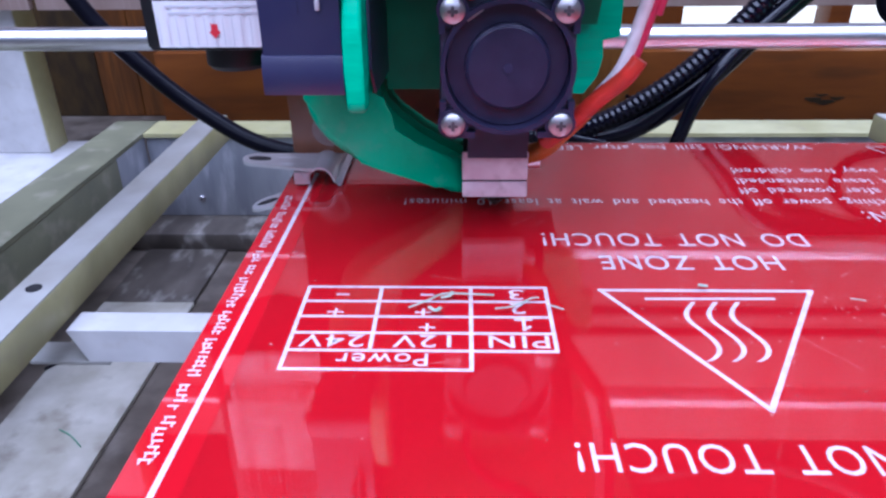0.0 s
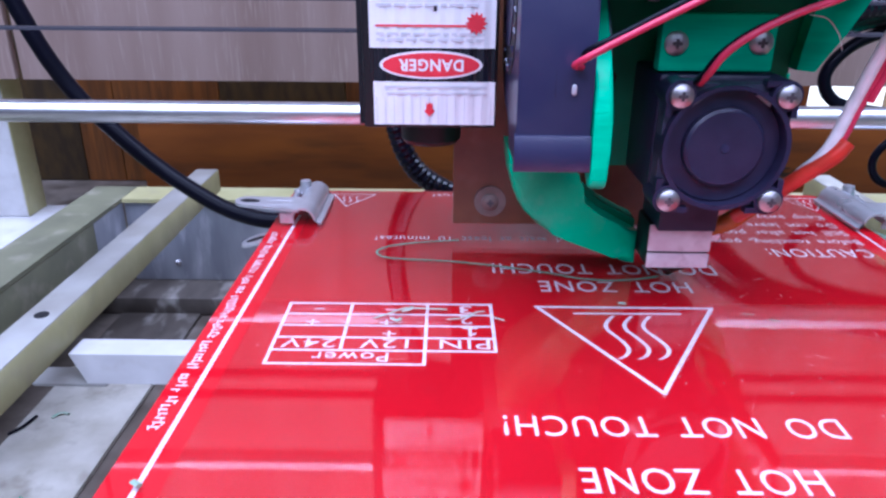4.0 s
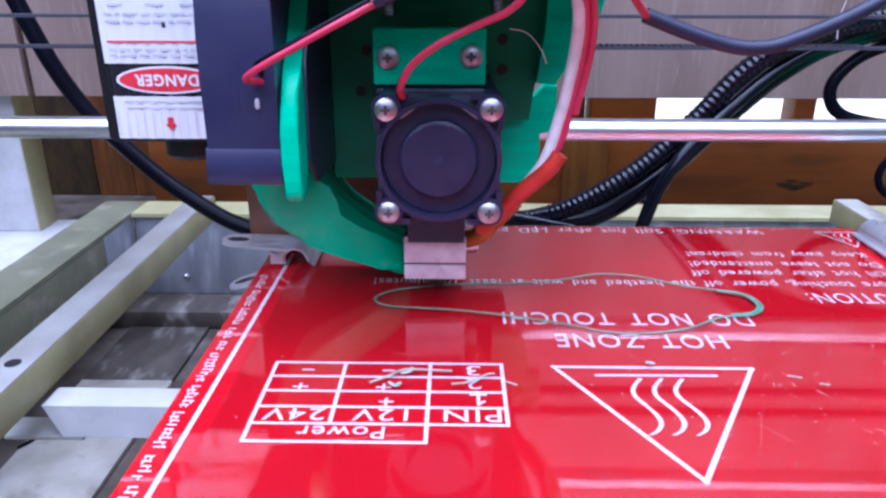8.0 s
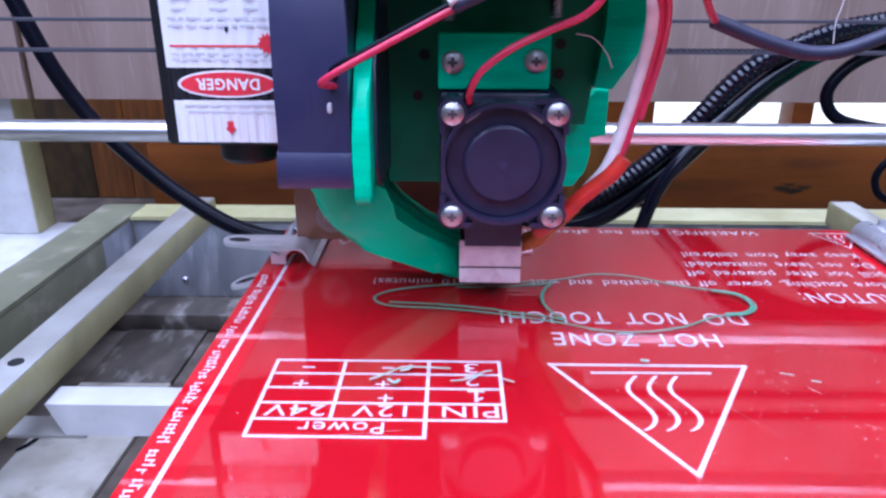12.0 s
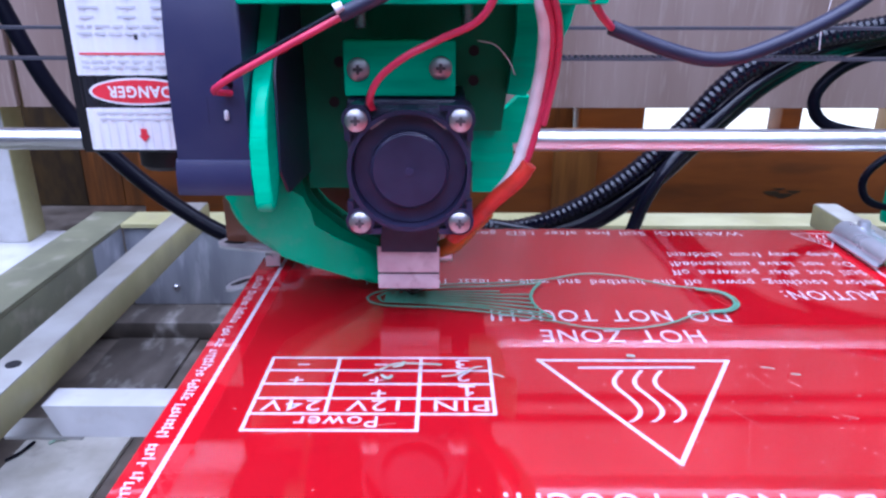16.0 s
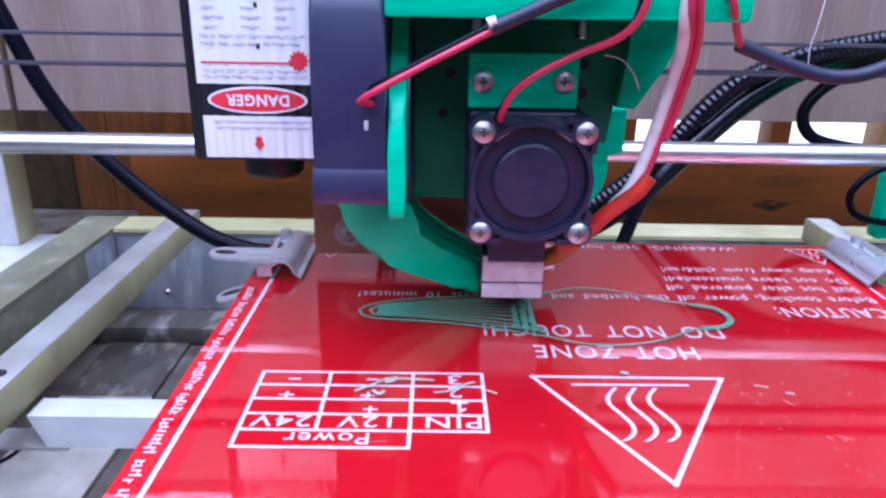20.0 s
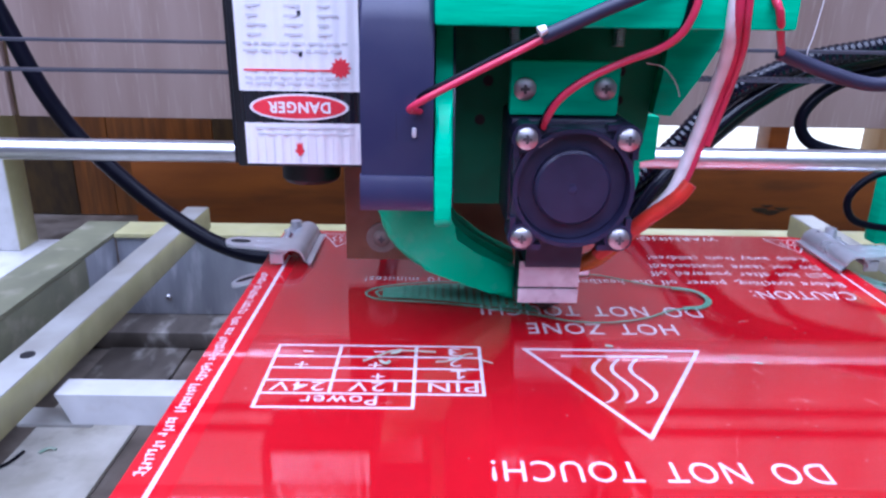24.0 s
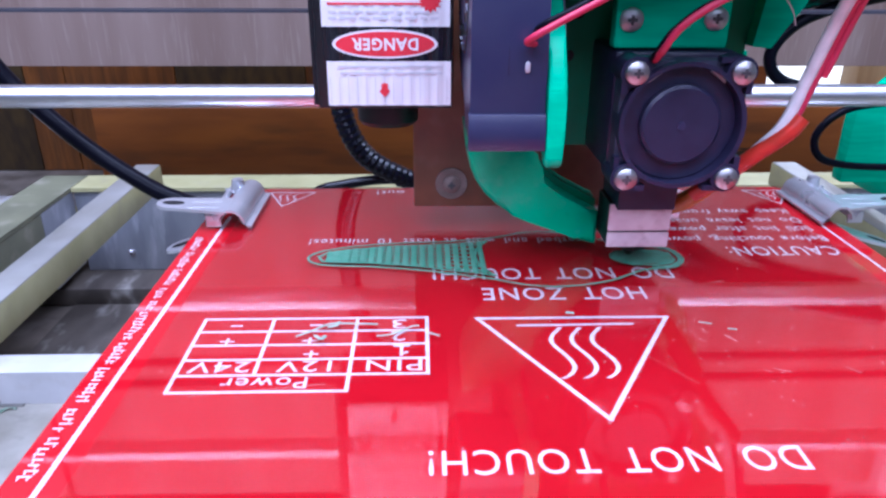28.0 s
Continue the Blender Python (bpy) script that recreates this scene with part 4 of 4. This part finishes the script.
    part("red_oval", extrude(B(), [(-98.2 + 13.0 * math.cos(a), 63.1 + 3.5 * math.sin(a)) for a in np.linspace(0, 2 * math.pi, 40)[:-1]], "y", y - 0.06, y), LABEL, laser)
    part("oval_fill", extrude(B(), [(-98.2 + 12.2 * math.cos(a), 63.1 + 2.95 * math.sin(a)) for a in np.linspace(0, 2 * math.pi, 40)[:-1]], "y", y - 0.12, y - 0.06), INK_RED, laser, "red danger oval")
    lettering("danger_word", "DANGER", 0, 0, 16.4, 2.9, 0, LABEL, laser, face=(-90.0, y - 0.16, 64.4), weight=0.03)
    part("red_arrow", extrude(B(), [(-98.6, 50.1), (-97.2, 51.6), (-97.8, 52.0), (-97.8, 53.7), (-98.2, 53.3), (-98.6, 53.8), (-99.0, 53.3), (-99.4, 53.7), (-99.4, 52.0), (-100.0, 51.6)], "y", y - 0.1, y), INK_RED, lab)
    star = []
    for k in range(24):
        a, r = 2 * math.pi * k / 24, (1.9 if k % 2 else 2.8)
        star.append((-87.0 + r * math.cos(a), 73.2 + r * math.sin(a)))
    part("red_burst", extrude(B(), star, "y", y - 0.1, y), INK_RED, lab)
    part("red_beam", box(B(), -112, -88.5, y - 0.08, y, 72.3, 72.8), INK_RED, lab)
    bm = B()
    rng = random.Random(3)
    for z in (70.6, 69.2, 77.4, 79.2):
        x = -111.8
        while x < -86:
            w = rng.uniform(1.2, 4.2)
            box(bm, x, min(x + w, -85), y - 0.05, y, z - 0.32, z + 0.32)
            x += w + 0.7
    for z in np.arange(81.4, 94, 2.3):
        for x0 in (-110.5, -101, -92.5):
            w = rng.uniform(2.6, 5.2)
            box(bm, x0, x0 + w, y - 0.05, y, z - 0.3, z + 0.3)
    for z in (57.6, 56.0):
        box(bm, -111.4 + rng.uniform(0, 2), -84, y - 0.05, y, z - 0.25, z + 0.25)
    tagged(part("fine_print", bm, INK_GREY, lab), kind="stuff")
    # Thin grey lines paint the shading of the fins beneath the label.
    bm = B()
    for k in range(14):
        box(bm, -112.2 + k * 2.25, -112.05 + k * 2.25, y - 0.04, y, 48.4, 55.0)
    tagged(part("ruling", bm, INK_GREY, lab), kind="stuff")
    for z in (76.6, 86.6):
        part("black_mark", box(B(), -97.6, -96.7, y - 0.08, y, z - 0.6, z + 0.6), INK_BLACK, lab)
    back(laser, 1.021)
    # brown carrier plate
    plate = part("carrier_plate", box(B(), -91, -22, 58, 61.5, 9, 80, 0.6), COPPERPLATE, h, "brown carrier plate")
    part("washer", cyl(B(), (-79.3, 57.9, 16.9), (-79.3, 57.0, 16.9), 5.0, seg=24), WASHER, plate)
    screw_head(plate, (-79.3, 56.4, 16.9), 2.8, mat=WASHER)
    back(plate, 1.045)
    part("bearing_block", box(B(), -80, -4, 69, 100, 28, 50, 1.5), BLACK, h)
    part("bearing_block", box(B(), -80, -4, 69, 100, 96, 118, 1.5), BLACK, h)
    # wires
    part("blower_wire", tube(B(), spline([(-66.0, 0.5, 66.6), (-68.3, -4, 67.6), (-65.3, -6, 69.9), (-57.7, -6, 74.0), (-48.1, -6, 78.9), (-36.7, -5.4, 84.7)], 6), 0.75), WIRE_RED, h, "red blower wire")
    part("blower_wire", tube(B(), spline([(-66.0, 0.5, 68.4), (-65.6, -4, 70.6), (-59.5, -5.4, 74.0), (-49.6, -5.2, 79.2), (-37.4, -4.8, 85.4)], 6), 0.75), WIRE_BLACK, h, "black blower wire")
    part("blower_sleeve", tube(B(), spline([(-40.4, -5, 83.2), (-28, -4.6, 88.8), (-16, -4, 94), (-6, -2, 100)], 6), 1.6), WIRE_BLUE, h)
    part("solder_bead", cyl(B(), (-41.2, -6.6, 84.4), (-39.6, -6.4, 85.2), 1.2, 0.9, 12), WIRE_WHITE, h)
    part("fan_wire", tube(B(), spline([(-36.2, 12, 61.5), (-36.2, 7, 64.4), (-33.6, 5, 69.4), (-27.5, 4, 74.2), (-19.6, 4, 78), (-12.8, 1, 81.2), (-9.4, -2.6, 85.2), (-7.4, -3.4, 92), (-7, -3, 102)], 6), 0.85), WIRE_RED, h, "red fan wire")
    part("fan_wire", tube(B(), spline([(-36.9, 13.4, 61.2), (-36.8, 9.0, 63.8), (-34.1, 7.2, 68.8), (-28.0, 6.4, 73.8), (-19.8, 6.2, 77.6), (-12.8, 3.2, 81.0), (-9.4, -0.8, 85.2), (-8.0, -1.4, 93)], 6), 0.75), WIRE_BLACK, h, "black fan wire")
    main = [(0.6, -4, 104), (1.6, -3, 88.6), (4.2, 3, 80.6), (5.2, 10, 70.6), (3.4, 14, 57), (0.4, 15, 46), (-4, 18, 38.5), (-9, 22, 31.5), (-15.5, 27, 24.5)]
    part("heater_wire", tube(B(), spline(main, 6), 1.15), WIRE_RED, h)
    part("heater_wire", tube(B(), spline([(x + 1.5, y - 1.0, z + 0.4) for x, y, z in main[:5]], 6), 0.8), WIRE_RED, h)
    part("sensor_wire", tube(B(), spline([(x - 2.0 * min(k, 3) / 3, y + 1.8 - 0.6 * min(k, 3), z - 0.7) for k, (x, y, z) in enumerate(main[:7])], 6), 1.5, 12), WIRE_WHITE, h, "white sensor wire sleeve")
    part("heater_sleeve", tube(B(), spline([(2.0, 13.4, 47.6), (-0.6, 13.8, 43.6), (-6, 17.5, 37.2), (-11, 22, 30.2), (-16.6, 26.5, 23.6)], 6), 2.5, 12, 0.8), SLEEVE_RED, h, "red heat sleeve")
    part("cable_tail", tube(B(), spline([(9, 4, 96), (10, -3, 89.6), (14.5, 4, 83.6), (20, 14, 79.4)], 6), 0.9), WIRE_RED, h)
    part("trailing_cable", tube(B(), spline([(19.4, 14, 79.8), (32.8, 14, 75.0), (44, 14, 72.6), (55, 15, 74.6), (75, 18, 83.5), (95, 24, 97.5), (115, 30, 116)], 6), 1.75), WIRE_BLUE, h, "blue-black sleeved cable")
    part("stray_filament", tube(B(), spline([(-11, 18, 76.5), (-7, 17, 75.6), (-3.6, 17, 72), (-2, 17.5, 68.6)], 5), 0.15, 5), WIRE_WHITE, h)
    return h


# ---------- cables round the machine ----------
def cables():
    line = spline([(-200, 126, 102), (-191.9, 125, 82), (-181.5, 125, 55.2), (-171, 125, 37), (-159.8, 125, 24.2), (-146.6, 124, 11.6), (-131, 121, 1.0), (-115, 117, -7.0), (-99, 113, -10.5), (-84, 112, -10.5)], 10)
    single("bed_cable", tube(B(), line, 3.3, 14), WIRE_BLACK, "black cable running down to the bed", "cable")
    line = spline([(215, 150, 84), (160, 150, 73), (131, 150, 67), (106, 150, 56), (94, 150, 46.5), (80, 150, 29.5), (58, 150, 8), (31.4, 150, -9), (8, 147, -15.5), (-10, 141, -11.5), (-24, 137, -5.3), (-37.5, 136, 4.3), (-44.8, 136, 19.3), (-46.9, 136, 38.7), (-43.1, 136, 66.4), (-37.3, 136, 87), (-28, 138, 125)], 30)
    single("corrugated_hose", tube(B(), resample(line, 1.4), 4.1, 16, 1.0, 0.5), CONDUIT, "glossy black corrugated cable hose", "hose", smooth=25)
    line = spline([(215, 159, 81), (166, 159, 69.5), (135, 159, 61), (116, 159, 49.5), (103, 159, 38), (89, 157, 25), (66, 154, 3), (40, 152, -14), (15, 152, -19)], 10)
    single("black_cable", tube(B(), line, 5.6, 14), CONDUIT, "glossy black cable beside the hose", "cable", group="cables behind the bed")
    line = spline([(30, 146, -19), (-10, 142, -10), (-30, 140, -8.5), (-48, 140, -11), (-58, 141, -14), (-68, 143, -24)], 8)
    single("black_cable", tube(B(), line, 2.2, 10), CONDUIT, "thin black cable lying along the bed's rear edge", "cable", group="cables behind the bed")
    line = spline([(215, 154, 79), (165, 154, 70), (134, 153, 62), (113, 152, 51), (96, 149, 37), (77, 144, 19), (65.5, 141, 3), (60, 140, -12), (58, 142, -22)], 10)
    single("black_cable", tube(B(), line, 3.0, 12), CONDUIT, "glossy black cable branching down behind the bed", "cable", group="cables behind the bed")
    line = spline([(205, 160, 70), (170, 160, 62.5), (150, 160, 55), (140, 160, 43), (144, 160, 32), (158, 158, 27), (190, 156, 24)], 10)
    single("black_cable", tube(B(), line, 2.7, 12), WIRE_BLACK, "thin black cable bent in a loop", "cable", group="cables behind the bed")
    single("loose_thread", tube(B(), spline([(98.0, 81, 69), (97.6, 81, 76), (99, 81, 84), (103, 82, 120), (109, 82, 210)], 5), 0.16, 5), WIRE_WHITE, "thin white plastic thread caught on the belt", "thread")
    br = thing("green_bracket", "green plastic bracket at the end of the gantry", "bracket")
    part("bracket_plate", box(B(), 158, 200, 118, 126, -4, 30, 1.5), GREEN, br)
    part("bracket_arm", extrude(B(), [(163, 30), (178, 44), (200, 44), (200, 30)], "y", 118, 126), GREEN, br)
    line = spline([(174, 112, 31), (151, 112, 28), (140.5, 112, 18.5), (143.5, 112, 9), (157, 112, 5.4), (182, 112, 4.5)], 8)
    part("coiled_wire", tube(B(), line, 1.5, 10), WIRE_BLACK, br)
    part("bracket_foot", box(B(), 196, 210, 118, 180, -21, -4.2, 1), GREEN, br)
    line = spline([(118, 500, -96), (140, 498, -108), (170, 494, -122), (200, 496, -129)], 8)
    single("loose_wire", tube(B(), line, 1.6, 8), WIRE_BLACK, "loose black wire lying behind the machine", "wire")


def scraps():
    """Bits of green plastic lying on the bed."""
    made = []
    for pts, r in (([(-43, -9), (-39, -6), (-36, -3.4), (-33, -3), (-24, -3.6)], 0.5), ([(-38.5, -9), (-37, -10.4), (-36, -9.2)], 0.8), ([(-36, -5), (-34, -4), (-33.5, -2.4)], 0.7),
                   ([(-24, -9.2), (-20, -8.2), (-16, -5), (-14, -4.4)], 0.4), ([(-12, -7.6), (-9, -9.4)], 0.4), ([(23, 1.2), (25, 0.6)], 0.8), ([(61, -7.4), (63, -8)], 0.4),
                   ([(55, -4), (58, -5)], 0.3), ([(-80.2, -72.4), (-78.6, -73.5)], 1.1)):
        bm = tube(B(), spline([(x, y, 0.1 + r * 0.4) for x, y in pts], 5), r * 0.65, 6, 0.6)
        made.append(single("plastic_scrap", bm, SCRAP, "small scrap of green plastic lying on the red bed", "scrap", group="plastic scraps"))
    return made


def floor_bits():
    """Offcuts lying on the board under the bed."""
    single("wire_offcut", tube(B(), spline([(-236, 126, -127.4), (-232, 132, -127.2), (-230, 141, -127.4)], 5), 0.8, 8), WIRE_BLACK, "short black wire offcut on the pale board", "offcut")
    single("plastic_scrap", tube(B(), spline([(-222, 140, -127.6), (-219, 144, -127.4), (-215, 143, -127.6)], 5), 0.9, 8, 0.6), SCRAP, "small scrap of green plastic on the pale board", "scrap", group="plastic scraps")
    single("plastic_thread", tube(B(), spline([(-207, 84, -127.9), (-200, 80, -127.7), (-193, 74, -127.9)], 5), 0.3, 6), FILAMENT, "thin green plastic thread on the pale board", "thread")


room()
bench()
enclosure()
machine_frame()
gantry()
SLED = sled()
BED = heated_bed()
CLIPS = [bulldog_clip("grey steel bulldog clip gripping the bed's corner beside the cable", False, 0.0), bulldog_clip("grey steel bulldog clip gripping the bed's corner beside the green bracket", True, -11.0)]
PANE = glass_plate()
SHAPE = printed_shape()
SCRAPS = scraps()
HEAD = print_head()
cables()
floor_bits()


def motions():
    """The bed slides along y, the head along x; each run of plastic comes up onto the bed at its time."""
    for ob, y, z in [(SLED, 0, 0), (PANE, 0, 0), (BED, 0.9, -0.6), (SHAPE, 0, 0.3)] + [(c, 0, 0) for c in CLIPS] + [(c, 0, 0.3) for c in SCRAPS]:
        walk(ob, [(t, pose(0, (b + y) * MM, z * MM)) for t, b in BED_ROWS])
    walk(HEAD, [(t, pose(c * MM, 0, 0)) for t, c in HEAD_ROWS])
    for ob, t in RUNS:
        t = min(max(t, 0.3), 27.8)
        walk(ob, [(0, pose(0, 0, -0.0032)), (t - 0.15, pose(0, 0, -0.0032)), (t, pose(0, 0, 0)), (28, pose(0, 0, 0))])


motions()
